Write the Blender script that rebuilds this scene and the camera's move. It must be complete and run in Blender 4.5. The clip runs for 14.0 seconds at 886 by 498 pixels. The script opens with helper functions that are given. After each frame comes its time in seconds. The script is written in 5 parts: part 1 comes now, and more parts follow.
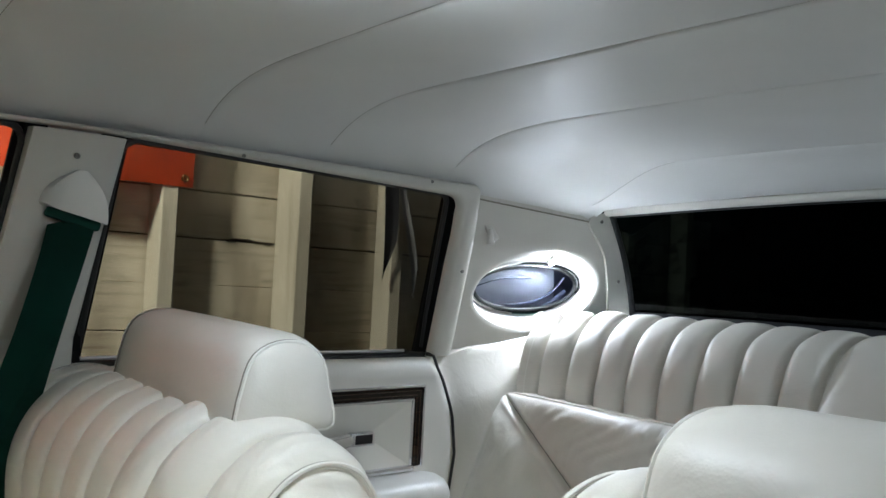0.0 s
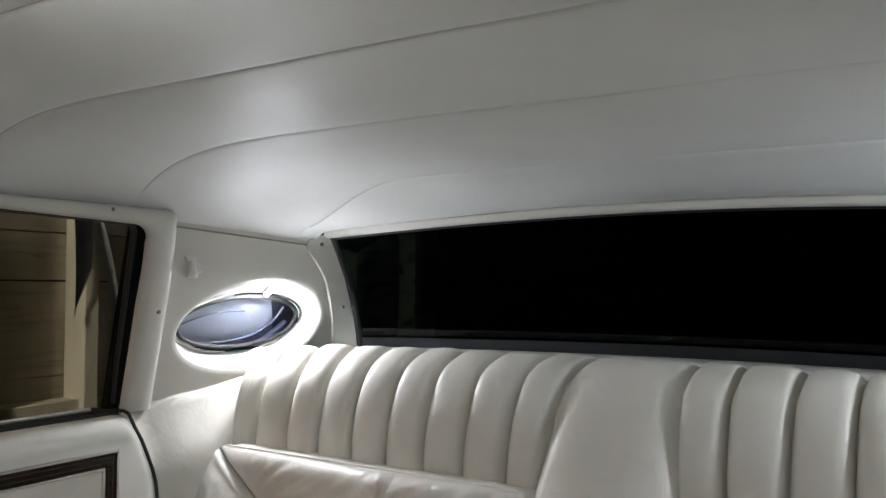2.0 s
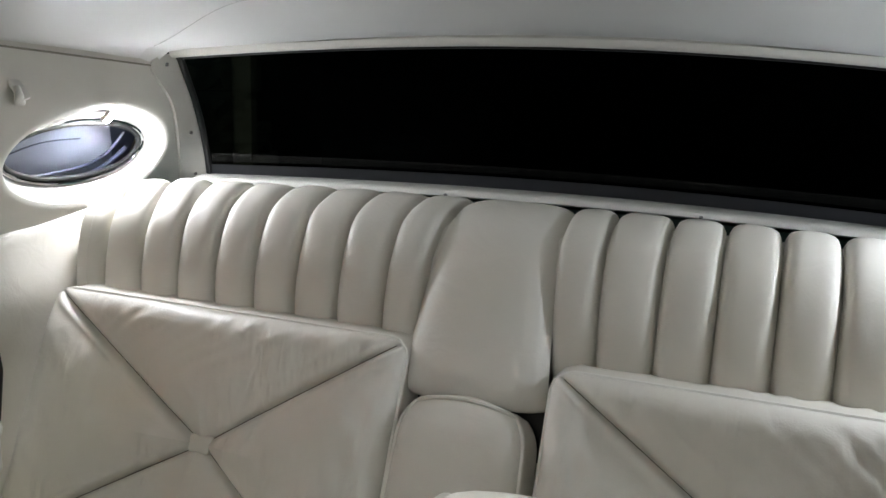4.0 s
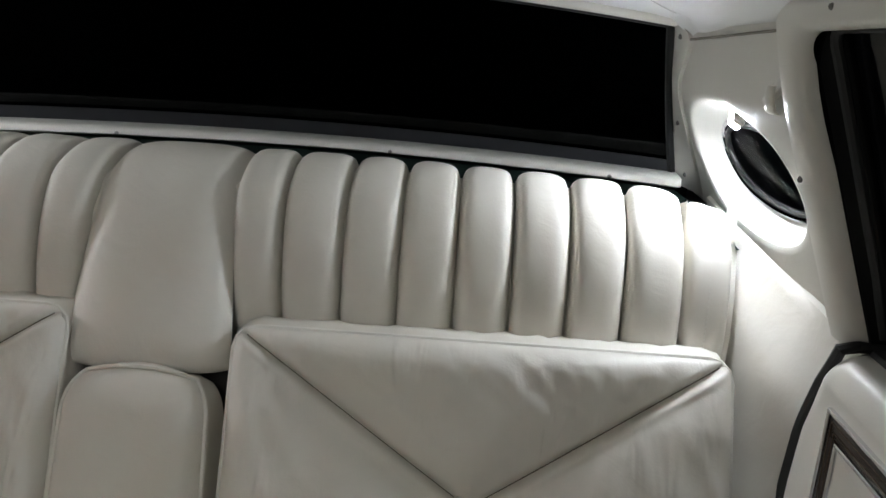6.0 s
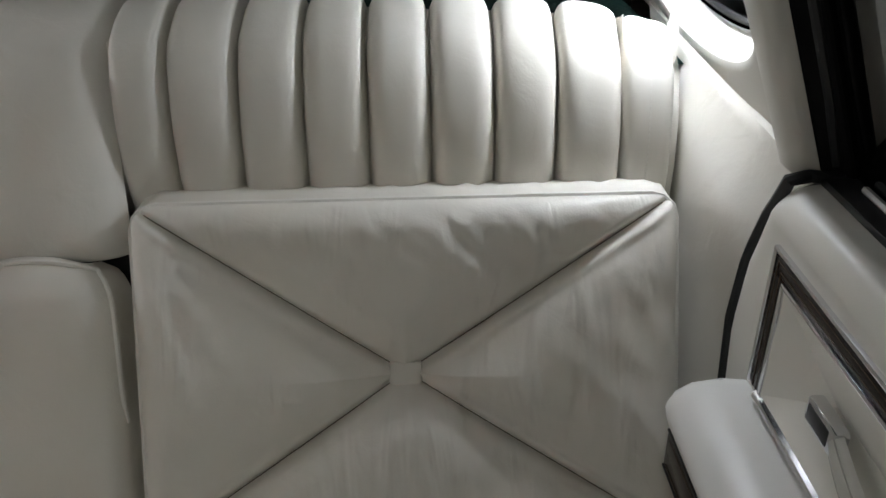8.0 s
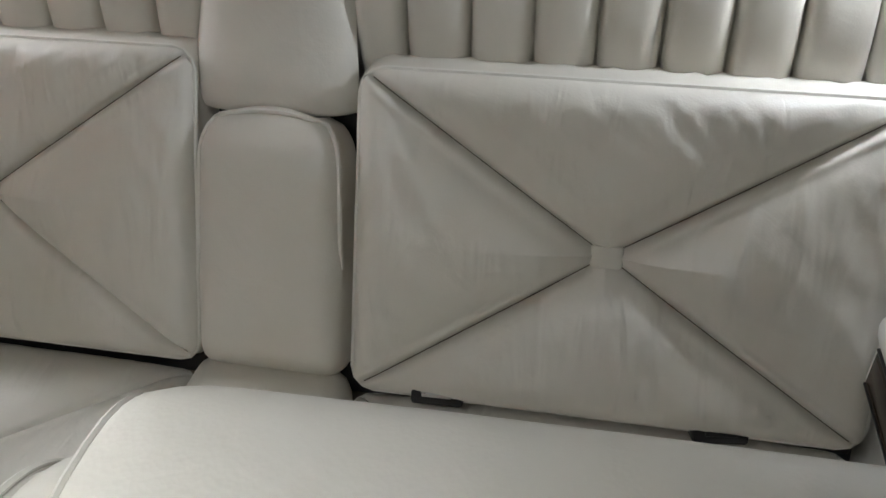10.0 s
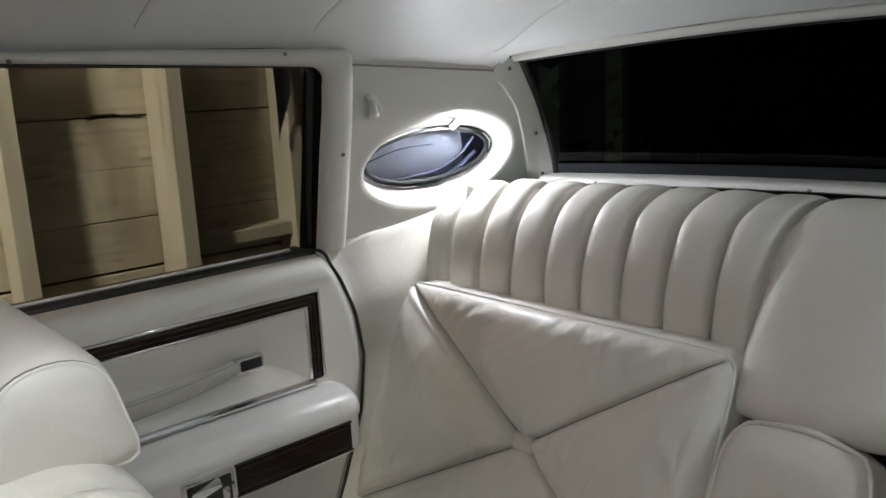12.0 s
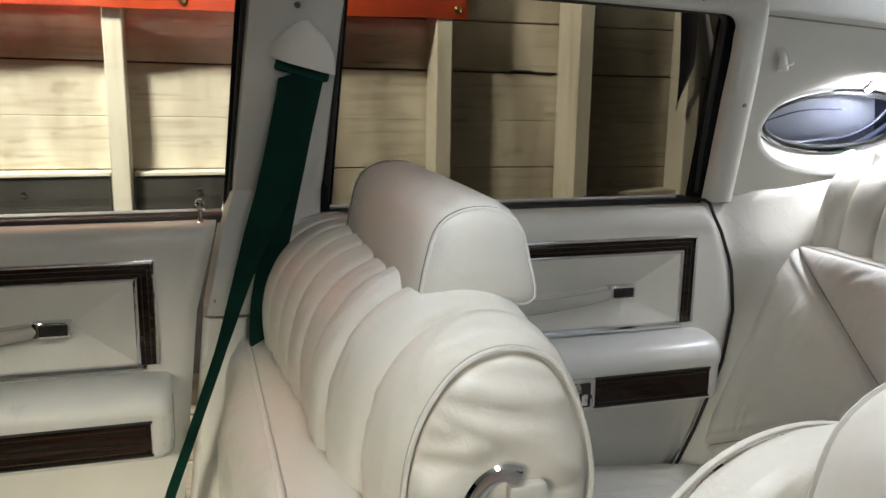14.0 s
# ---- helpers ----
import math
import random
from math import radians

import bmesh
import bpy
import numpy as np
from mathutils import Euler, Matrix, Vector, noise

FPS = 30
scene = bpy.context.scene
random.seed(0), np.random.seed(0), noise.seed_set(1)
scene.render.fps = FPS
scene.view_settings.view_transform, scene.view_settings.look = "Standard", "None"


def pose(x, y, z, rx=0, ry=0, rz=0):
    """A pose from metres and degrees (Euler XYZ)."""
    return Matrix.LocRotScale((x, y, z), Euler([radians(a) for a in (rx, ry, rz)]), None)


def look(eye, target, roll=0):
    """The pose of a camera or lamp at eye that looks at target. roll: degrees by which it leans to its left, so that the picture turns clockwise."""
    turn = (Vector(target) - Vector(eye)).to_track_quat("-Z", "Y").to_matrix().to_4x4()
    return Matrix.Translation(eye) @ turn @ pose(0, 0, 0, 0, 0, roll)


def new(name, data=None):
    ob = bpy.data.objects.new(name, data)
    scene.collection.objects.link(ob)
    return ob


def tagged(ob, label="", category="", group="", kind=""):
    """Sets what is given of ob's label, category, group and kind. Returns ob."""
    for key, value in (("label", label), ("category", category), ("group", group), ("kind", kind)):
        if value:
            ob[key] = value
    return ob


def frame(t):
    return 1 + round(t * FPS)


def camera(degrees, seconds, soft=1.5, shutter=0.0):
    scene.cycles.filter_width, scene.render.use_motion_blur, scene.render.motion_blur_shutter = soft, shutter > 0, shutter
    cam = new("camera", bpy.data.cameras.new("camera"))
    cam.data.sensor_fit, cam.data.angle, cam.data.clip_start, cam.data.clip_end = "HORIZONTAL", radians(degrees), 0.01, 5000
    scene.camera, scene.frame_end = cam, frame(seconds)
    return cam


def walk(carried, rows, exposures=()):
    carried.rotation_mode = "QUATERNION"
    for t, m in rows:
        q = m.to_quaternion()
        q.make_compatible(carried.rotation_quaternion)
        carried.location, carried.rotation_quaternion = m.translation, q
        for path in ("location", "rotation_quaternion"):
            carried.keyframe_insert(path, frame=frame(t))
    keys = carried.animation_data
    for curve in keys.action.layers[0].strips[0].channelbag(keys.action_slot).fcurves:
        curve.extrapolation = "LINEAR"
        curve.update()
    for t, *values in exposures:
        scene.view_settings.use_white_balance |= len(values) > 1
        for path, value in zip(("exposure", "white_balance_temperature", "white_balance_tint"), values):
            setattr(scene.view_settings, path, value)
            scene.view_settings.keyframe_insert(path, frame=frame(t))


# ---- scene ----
cam = camera(55.9, 14.0)
PATH = [
    (0, (0.504, -1.153, 0.954), (-1.049, 0.106, 1.006), 3.0),
    (0.5, (0.488, -1.128, 0.989), (-0.93, 0.275, 1.137), 0.7),
    (1, (0.477, -1.109, 1.009), (-0.853, 0.369, 1.222), -0.4),
    (1.5, (0.445, -1.053, 1.016), (-0.758, 0.532, 1.216), -0.4),
    (2, (0.417, -1.011, 1.009), (-0.67, 0.666, 1.078), 0.1),
    (2.5, (0.385, -1.004, 1.039), (-0.549, 0.762, 0.95), 1.5),
    (5, (0.31, -0.973, 1.08), (-0.122, 0.91, 0.563), 2.4),
    (5.5, (0.332, -0.953, 1.087), (0.138, 0.962, 0.546), 3.7),
    (6, (0.356, -0.925, 1.086), (0.331, 0.997, 0.534), 3.8),
    (6.5, (0.369, -0.906, 1.088), (0.433, 1.016, 0.538), 3.7),
    (7, (0.392, -0.861, 1.091), (0.496, 1.041, 0.48), 3.3),
    (7.5, (0.412, -0.815, 1.108), (0.537, 1.012, 0.305), 0.9),
    (9.8, (0.403, -0.815, 1.103), (0.126, 0.688, -0.186), -2.6),
    (10, (0.365, -0.834, 1.113), (0.039, 0.718, -0.105), -1.7),
    (10.5, (0.366, -0.86, 1.11), (-0.299, 0.766, 0.154), -4.0),
    (11, (0.363, -0.886, 1.088), (-0.658, 0.694, 0.41), -5.4),
    (11.5, (0.366, -0.896, 1.079), (-0.868, 0.602, 0.596), -3.6),
    (12, (0.377, -0.906, 1.076), (-1.071, 0.408, 0.655), -2.8),
    (12.5, (0.395, -0.914, 1.057), (-1.228, 0.19, 0.675), -1.2),
    (13, (0.406, -0.934, 1.033), (-1.313, 0.021, 0.669), 0.8),
    (13.5, (0.433, -0.96, 1.021), (-1.371, -0.188, 0.634), 1.1),
    (14, (0.46, -0.982, 0.992), (-1.415, -0.415, 0.588), 0.8),
]
walk(cam, [(t, look(eye, target, roll)) for t, eye, target, roll in PATH],
     [(0, 0.1, 5860, 6), (1, 0.1, 6100, 7), (2, 0.12, 6380, 10), (5, 0.06, 6530, 9), (5.5, 0.0, 6550, 9), (6.5, 0.0, 6580, 10), (7.5, -0.28, 6580, 10), (9.8, 0, 6580, 10),
      (10.5, 0.20, 6480, 10), (11, 0.15, 6420, 10), (12, -0.12, 6400, 10), (13, -0.10, 6330, 10), (13.5, 0.07, 6330, 10), (14, 0.0, 6330, 10)])

# ---- light ----
world = bpy.data.worlds.new("night")
world.use_nodes = True
scene.world = world
world.node_tree.nodes["Background"].inputs[0].default_value = (0.35, 0.45, 0.7, 1)
world.node_tree.nodes["Background"].inputs[1].default_value = 0.002
DOME_POWER = 240.0       # radiance of the roof lamp's lens
OPERA_POWER = 840.0     # radiance of the small lamps in the oval openings
GARAGE_POWER = 130.0     # watts of the hanging garage lamp
FILL_POWER = 9.5       # watts of the added, unseen lamp beside the car


def lamp_light(name, watts, colour, eye, target, w, h, spread=180):
    ob = new(name, bpy.data.lights.new(name, "AREA"))
    ob.data.shape, ob.data.size, ob.data.size_y = "RECTANGLE", w, h
    ob.data.energy, ob.data.color, ob.data.spread = watts, colour, radians(spread)
    ob.matrix_world = look(eye, target)


lamp_light("garage_light", GARAGE_POWER, (1.0, 0.91, 0.76), (-0.85, -1.50, 2.08), (-1.60, -1.45, 0.9), 0.14, 0.20)
# unseen lamp, added to brighten the front door with warm light
lamp_light("fill_light", FILL_POWER, (1.0, 0.90, 0.74), (2.0, -2.45, 1.60), (-0.73, -1.45, 0.62), 0.30, 0.30, 50)


# ---- materials ----
def nodes_of(name):
    m = bpy.data.materials.new(name)
    m.use_nodes = True
    t = m.node_tree
    return m, t.nodes, t.links, t.nodes["Principled BSDF"]


def surface(name, base, rough=0.5, metal=0.0, var=0.10, scale=6.0, fine=120.0, bump=0.15, dist=0.001,
            hue=(0, 0, 0), rvar=0.12, coat=0.0, stretch=(1, 1, 1), cells=False, per_object=0.0, spec=0.5, worn=()):
    """A surface with stains at one scale, grain and relief at a finer one."""
    m, n, l, p = nodes_of(name)
    tc, mp = n.new("ShaderNodeTexCoord"), n.new("ShaderNodeMapping")
    mp.inputs["Scale"].default_value = stretch
    l.new(tc.outputs["Object"], mp.inputs["Vector"])
    big = n.new("ShaderNodeTexNoise")
    big.inputs["Scale"].default_value, big.inputs["Detail"].default_value = scale, 5
    l.new(mp.outputs[0], big.inputs["Vector"])
    ramp = n.new("ShaderNodeValToRGB")
    lo = [max(0, c * (1 - var) - h) for c, h in zip(base, hue)]
    hi = [min(1, c * (1 + var * 0.6)) for c in base]
    ramp.color_ramp.elements[0].position, ramp.color_ramp.elements[1].position = 0.3, 0.7
    ramp.color_ramp.elements[0].color, ramp.color_ramp.elements[1].color = (*lo, 1), (*hi, 1)
    l.new(big.outputs["Fac"], ramp.inputs["Fac"])
    color = ramp.outputs["Color"]
    if per_object:
        info, mul = n.new("ShaderNodeObjectInfo"), n.new("ShaderNodeMapRange")
        mul.inputs["To Min"].default_value, mul.inputs["To Max"].default_value = 1 - per_object, 1 + per_object * 0.4
        l.new(info.outputs["Random"], mul.inputs["Value"])
        hsv = n.new("ShaderNodeHueSaturation")
        l.new(mul.outputs[0], hsv.inputs["Value"])
        l.new(color, hsv.inputs["Color"])
        color = hsv.outputs["Color"]
    for size, stretched, start, end, tint in worn:
        at, spots, mark, mix = n.new("ShaderNodeMapping"), n.new("ShaderNodeTexNoise"), n.new("ShaderNodeMapRange"), n.new("ShaderNodeMixRGB")
        at.inputs["Scale"].default_value = stretched
        spots.inputs["Scale"].default_value, spots.inputs["Detail"].default_value = size, 7
        mark.inputs["From Min"].default_value, mark.inputs["From Max"].default_value = start, end
        mix.blend_type, mix.inputs["Color2"].default_value = "MULTIPLY", (*tint, 1)
        l.new(tc.outputs["Object"], at.inputs["Vector"])
        l.new(at.outputs[0], spots.inputs["Vector"])
        l.new(spots.outputs["Fac"], mark.inputs["Value"])
        l.new(mark.outputs[0], mix.inputs["Fac"])
        l.new(color, mix.inputs["Color1"])
        color = mix.outputs["Color"]
    l.new(color, p.inputs["Base Color"])
    small = n.new("ShaderNodeTexVoronoi" if cells else "ShaderNodeTexNoise")
    small.inputs["Scale"].default_value = fine
    l.new(mp.outputs[0], small.inputs["Vector"])
    grain = small.outputs["Distance" if cells else "Fac"]
    if rvar:
        mr = n.new("ShaderNodeMapRange")
        mr.inputs["To Min"].default_value, mr.inputs["To Max"].default_value = max(0.02, rough - rvar), min(1, rough + rvar)
        l.new(big.outputs["Fac"], mr.inputs["Value"])
        l.new(mr.outputs[0], p.inputs["Roughness"])
    else:
        p.inputs["Roughness"].default_value = rough
    if bump:
        b = n.new("ShaderNodeBump")
        b.inputs["Strength"].default_value, b.inputs["Distance"].default_value = bump, dist
        l.new(grain, b.inputs["Height"])
        l.new(b.outputs[0], p.inputs["Normal"])
    p.inputs["Metallic"].default_value, p.inputs["Coat Weight"].default_value = metal, coat
    p.inputs["Specular IOR Level"].default_value = spec
    return m


def leather_surface(name, base, rough, folds=0.0):
    """Leather: pebbled grain, soft creases, a worn sheen and, where it is slack, fine drawn folds."""
    m, n, l, p = nodes_of(name)
    tc = n.new("ShaderNodeTexCoord")
    big, crease, grain = n.new("ShaderNodeTexNoise"), n.new("ShaderNodeTexNoise"), n.new("ShaderNodeTexVoronoi")
    big.inputs["Scale"].default_value, big.inputs["Detail"].default_value = 5, 4
    crease.inputs["Scale"].default_value, crease.inputs["Detail"].default_value = 22, 3
    crease.inputs["Distortion"].default_value = 0.8
    grain.inputs["Scale"].default_value = 420
    for t in (big, crease, grain):
        l.new(tc.outputs["Object"], t.inputs["Vector"])
    ramp = n.new("ShaderNodeValToRGB")
    ramp.color_ramp.elements[0].position, ramp.color_ramp.elements[1].position = 0.3, 0.7
    ramp.color_ramp.elements[0].color = (base[0] * 0.93, base[1] * 0.92, base[2] * 0.88, 1)
    ramp.color_ramp.elements[1].color = (*base, 1)
    l.new(big.outputs["Fac"], ramp.inputs["Fac"])
    l.new(ramp.outputs["Color"], p.inputs["Base Color"])
    mr = n.new("ShaderNodeMapRange")
    mr.inputs["To Min"].default_value, mr.inputs["To Max"].default_value = rough - 0.08, rough + 0.10
    l.new(crease.outputs["Fac"], mr.inputs["Value"])
    l.new(mr.outputs[0], p.inputs["Roughness"])
    b1, b2 = n.new("ShaderNodeBump"), n.new("ShaderNodeBump")
    b1.inputs["Strength"].default_value, b1.inputs["Distance"].default_value = 0.35, 0.004
    b2.inputs["Strength"].default_value, b2.inputs["Distance"].default_value = 0.12, 0.0006
    l.new(crease.outputs["Fac"], b1.inputs["Height"])
    l.new(grain.outputs["Distance"], b2.inputs["Height"])
    last = b1
    for turn, mix in ((0.0, 1.0), (0.62, 0.8)) if folds else ():
        mp, streak, ramp2, mask, ramp3, mul, b3 = (n.new("ShaderNodeMapping"), n.new("ShaderNodeTexNoise"), n.new("ShaderNodeValToRGB"), n.new("ShaderNodeTexNoise"),
                                                  n.new("ShaderNodeValToRGB"), n.new("ShaderNodeMath"), n.new("ShaderNodeBump"))
        mp.inputs["Rotation"].default_value = (0, turn, 0)
        mp.inputs["Scale"].default_value = (27, 6, 6)
        streak.inputs["Scale"].default_value, streak.inputs["Detail"].default_value, streak.inputs["Distortion"].default_value = 1.0, 2, 0.7
        mask.inputs["Scale"].default_value, mask.inputs["Detail"].default_value = 7.0 + 3 * turn, 1
        ramp2.color_ramp.elements[0].position, ramp2.color_ramp.elements[1].position = 0.36, 0.66
        ramp3.color_ramp.elements[0].position, ramp3.color_ramp.elements[1].position = 0.44, 0.66
        mul.operation = "MULTIPLY"
        b3.inputs["Strength"].default_value, b3.inputs["Distance"].default_value = folds * mix, 0.006
        l.new(tc.outputs["Object"], mp.inputs["Vector"])
        l.new(mp.outputs[0], streak.inputs["Vector"])
        l.new(tc.outputs["Object"], mask.inputs["Vector"])
        l.new(streak.outputs["Fac"], ramp2.inputs["Fac"])
        l.new(mask.outputs["Fac"], ramp3.inputs["Fac"])
        l.new(ramp2.outputs["Color"], mul.inputs[0])
        l.new(ramp3.outputs["Color"], mul.inputs[1])
        l.new(mul.outputs[0], b3.inputs["Height"])
        l.new(last.outputs[0], b3.inputs["Normal"])
        last = b3
    l.new(last.outputs[0], b2.inputs["Normal"])
    l.new(b2.outputs[0], p.inputs["Normal"])
    return m


def wood_surface(name, dark, light, rough=0.3):
    m, n, l, p = nodes_of(name)
    tc, mp, w = n.new("ShaderNodeTexCoord"), n.new("ShaderNodeMapping"), n.new("ShaderNodeTexNoise")
    mp.inputs["Scale"].default_value = (60, 5, 160)
    w.inputs["Scale"].default_value, w.inputs["Detail"].default_value = 1.6, 6
    l.new(tc.outputs["Object"], mp.inputs["Vector"])
    l.new(mp.outputs[0], w.inputs["Vector"])
    ramp = n.new("ShaderNodeValToRGB")
    ramp.color_ramp.elements[0].position, ramp.color_ramp.elements[1].position = 0.38, 0.68
    ramp.color_ramp.elements[0].color, ramp.color_ramp.elements[1].color = (*dark, 1), (*light, 1)
    l.new(w.outputs["Fac"], ramp.inputs["Fac"])
    l.new(ramp.outputs["Color"], p.inputs["Base Color"])
    p.inputs["Roughness"].default_value, p.inputs["Specular IOR Level"].default_value = rough, 0.28
    return m


def glass_surface(name, tint, ior=1.5, most=1.0):
    """A thin pane: clear with a tint, and a mirror by Fresnel."""
    m, n, l, p = nodes_of(name)
    n.remove(p)
    out = n["Material Output"]
    clear, gloss, mix, lw, power, fac = (n.new("ShaderNodeBsdfTransparent"), n.new("ShaderNodeBsdfGlossy"), n.new("ShaderNodeMixShader"),
                                         n.new("ShaderNodeLayerWeight"), n.new("ShaderNodeMath"), n.new("ShaderNodeMapRange"))
    clear.inputs["Color"].default_value = (*tint, 1)
    gloss.inputs["Roughness"].default_value = 0.01
    lw.inputs["Blend"].default_value = 0.5
    power.operation, power.inputs[1].default_value = "POWER", 5.0
    fac.inputs["To Min"].default_value, fac.inputs["To Max"].default_value = ((ior - 1) / (ior + 1)) ** 2, most
    l.new(lw.outputs["Facing"], power.inputs[0])
    l.new(power.outputs[0], fac.inputs["Value"])
    l.new(fac.outputs[0], mix.inputs[0])
    l.new(clear.outputs[0], mix.inputs[1])
    l.new(gloss.outputs[0], mix.inputs[2])
    l.new(mix.outputs[0], out.inputs["Surface"])
    return m


def glowing(name, colour, strength):
    m, n, l, p = nodes_of(name)
    p.inputs["Base Color"].default_value = (0.8, 0.8, 0.8, 1)
    p.inputs["Emission Color"].default_value, p.inputs["Emission Strength"].default_value = (*colour, 1), strength
    m.cycles.emission_sampling = "FRONT_BACK"
    return m


LEATHER = leather_surface("cream_leather", (0.75, 0.722, 0.665), 0.47)
SLACK_LEATHER = leather_surface("slack_cream_leather", (0.75, 0.724, 0.67), 0.43, 0.62)
VINYL = surface("cream_vinyl", (0.74, 0.718, 0.655), 0.38, var=0.05, fine=500, bump=0.10, dist=0.0006, cells=True)
ARM_VINYL = surface("white_armrest_vinyl", (0.80, 0.79, 0.76), 0.30, var=0.04, fine=400, bump=0.08, dist=0.0005, cells=True)
ROOF_CLOTH = surface("roof_lining_vinyl", (0.72, 0.72, 0.70), 0.58, var=0.07, scale=3.5, fine=600, bump=0.12, dist=0.0006, cells=True)
# stitching colour darkened to carry the shade of creases and joints
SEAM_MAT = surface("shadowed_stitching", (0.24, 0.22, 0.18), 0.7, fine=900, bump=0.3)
LINING_SEAM = surface("grey_lining_stitching", (0.42, 0.41, 0.38), 0.7, fine=900, bump=0.3)
TRIM = surface("painted_white_trim", (0.61, 0.592, 0.54), 0.42, var=0.05, fine=260, bump=0.06, dist=0.0005)
PIPING = surface("cream_piping", (0.78, 0.76, 0.70), 0.4, var=0.06, fine=300)
CHROME = surface("chrome", (0.72, 0.72, 0.74), 0.07, 1.0, var=0.08, fine=60, bump=0.01, rvar=0.03)
DULL_METAL = surface("dull_metal", (0.22, 0.21, 0.20), 0.4, 0.9, var=0.2, fine=90)
RUBBER = surface("black_rubber", (0.012, 0.012, 0.012), 0.55, var=0.2, fine=200, bump=0.1)
FRAME_DARK = surface("dark_door_frame", (0.005, 0.005, 0.005), 0.7, var=0.2, fine=150, bump=0.1, spec=0.12)
GREEN = surface("dark_green_webbing", (0.004, 0.046, 0.030), 0.8, var=0.22, scale=12, fine=700, bump=0.5, dist=0.0008, spec=0.2)
CARPET = surface("dark_green_carpet", (0.004, 0.028, 0.022), 0.9, var=0.3, fine=300, bump=0.5, dist=0.003)
FLOOR_CARPET = surface("beige_carpet", (0.32, 0.29, 0.23), 0.95, var=0.25, fine=260, bump=0.6, dist=0.004)
WOOD = wood_surface("dark_woodgrain", (0.005, 0.0025, 0.002), (0.024, 0.010, 0.005), 0.20)
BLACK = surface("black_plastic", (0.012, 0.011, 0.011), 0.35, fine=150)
GLASS = glass_surface("clear_glass", (0.86, 0.88, 0.86), 1.50)
DOOR_GLASS = glass_surface("smoked_door_glass", (0.565, 0.56, 0.528), 1.22)
DARK_DOOR_GLASS = glass_surface("dark_smoked_door_glass", (0.45, 0.45, 0.44), 1.9)
OPERA_GLASS = glass_surface("thin_clear_glass", (0.93, 0.94, 0.95), 1.3, 0.12)
STEEL = surface("bright_steel", (0.82, 0.82, 0.82), 0.42, 0.9, var=0.1, fine=80, bump=0.05)
REAR_GLASS = glass_surface("tinted_rear_glass", (0.022, 0.030, 0.028), 1.50)
DOME_LENS = glowing("lit_lens", (0.93, 0.97, 1.0), DOME_POWER)
OPERA_LENS = glowing("lit_bulb_cover", (0.92, 0.95, 1.02), OPERA_POWER * 1.35)
OPERA_LENS_BRIGHT = glowing("brightly_lit_bulb_cover", (0.87, 0.94, 1.04), OPERA_POWER * 1.1)
PLANK = surface("whitewashed_boards", (0.58, 0.545, 0.455), 0.75, var=0.30, scale=5, fine=60, bump=0.35, dist=0.002,
                hue=(0.02, 0.04, 0.05), stretch=(1, 2.0, 0.7), per_object=0.10,
                worn=((5, (1, 0.8, 16), 0.50, 0.78, (0.66, 0.63, 0.58)), (7, (1, 1.0, 1.8), 0.63, 0.76, (0.55, 0.52, 0.47)), (26, (1, 0.5, 2.5), 0.62, 0.72, (0.62, 0.60, 0.57))))
STUD = surface("whitewashed_stud", (0.60, 0.565, 0.475), 0.75, var=0.15, scale=5, fine=70, bump=0.3, dist=0.002, stretch=(2, 2, 0.5), per_object=0.08,
               worn=((6, (6, 6, 0.5), 0.54, 0.80, (0.72, 0.70, 0.66)),))
CRACK = surface("open_crack", (0.03, 0.02, 0.012), 0.9)
TARP = surface("orange_tarpaulin", (0.66, 0.085, 0.024), 0.38, var=0.18, scale=14, fine=500, bump=0.3, dist=0.001)
PANEL_DARK = surface("dark_grey_board", (0.030, 0.028, 0.024), 0.6, var=0.35, scale=9, fine=80, worn=((9, (1, 1, 1), 0.58, 0.66, (0.4, 0.4, 0.4)),))
CONCRETE = surface("concrete", (0.22, 0.21, 0.20), 0.85, var=0.25, scale=2, fine=40, bump=0.4, dist=0.004)
PAINT = surface("dark_green_paint", (0.008, 0.035, 0.025), 0.25, var=0.1, fine=100, bump=0.0, coat=0.6)
BRASS = surface("brass_eyelet", (0.55, 0.38, 0.14), 0.3, 1.0)
INLAY = surface("dull_gold_line", (0.07, 0.045, 0.022), 0.4, 0.6)
# tones of the panel that imitates a reflection in the oval pane
PANE_REFLECTION = surface("grey_padded_reflection", (0.36, 0.37, 0.43), 0.45, var=0.08, fine=500, bump=0.1, dist=0.0006, cells=True)
PANE_REFLECTION_DARK = surface("dark_blue_reflection", (0.03, 0.035, 0.06), 0.4, fine=300)
# grey of the sill's reflection in the rear pane, painted as a colour
SILL_REFLECTION = surface("painted_sill_reflection", (0.050, 0.052, 0.058), 0.45, var=0.15, scale=4, fine=120, bump=0.05)
SOFT_SEAM = surface("cream_stitching", (0.46, 0.435, 0.38), 0.6, fine=900, bump=0.3)
DARK_CLOTH = surface("dark_blue_grey_cloth", (0.035, 0.036, 0.048), 0.8, var=0.25, scale=8, fine=400, bump=0.3)
PALE_STRIP = surface("pale_grey_strip", (0.42, 0.43, 0.47), 0.8, var=0.2, scale=8, fine=400, bump=0.3)
DASH = surface("dark_front_board", (0.010, 0.011, 0.011), 0.6, fine=200)
PLASTER = surface("garage_ceiling_board", (0.45, 0.43, 0.38), 0.9, var=0.15, fine=40)

# ---- building helpers ----
SIDE = 1    # -1 builds the mirror image across the car's middle plane


def thing(name, base, label, category="", group="", kind=""):
    ob = new(name)
    ob.empty_display_size = 0.05
    ob.location = (base[0] * SIDE, base[1], base[2])
    return tagged(ob, label, category, group, kind)


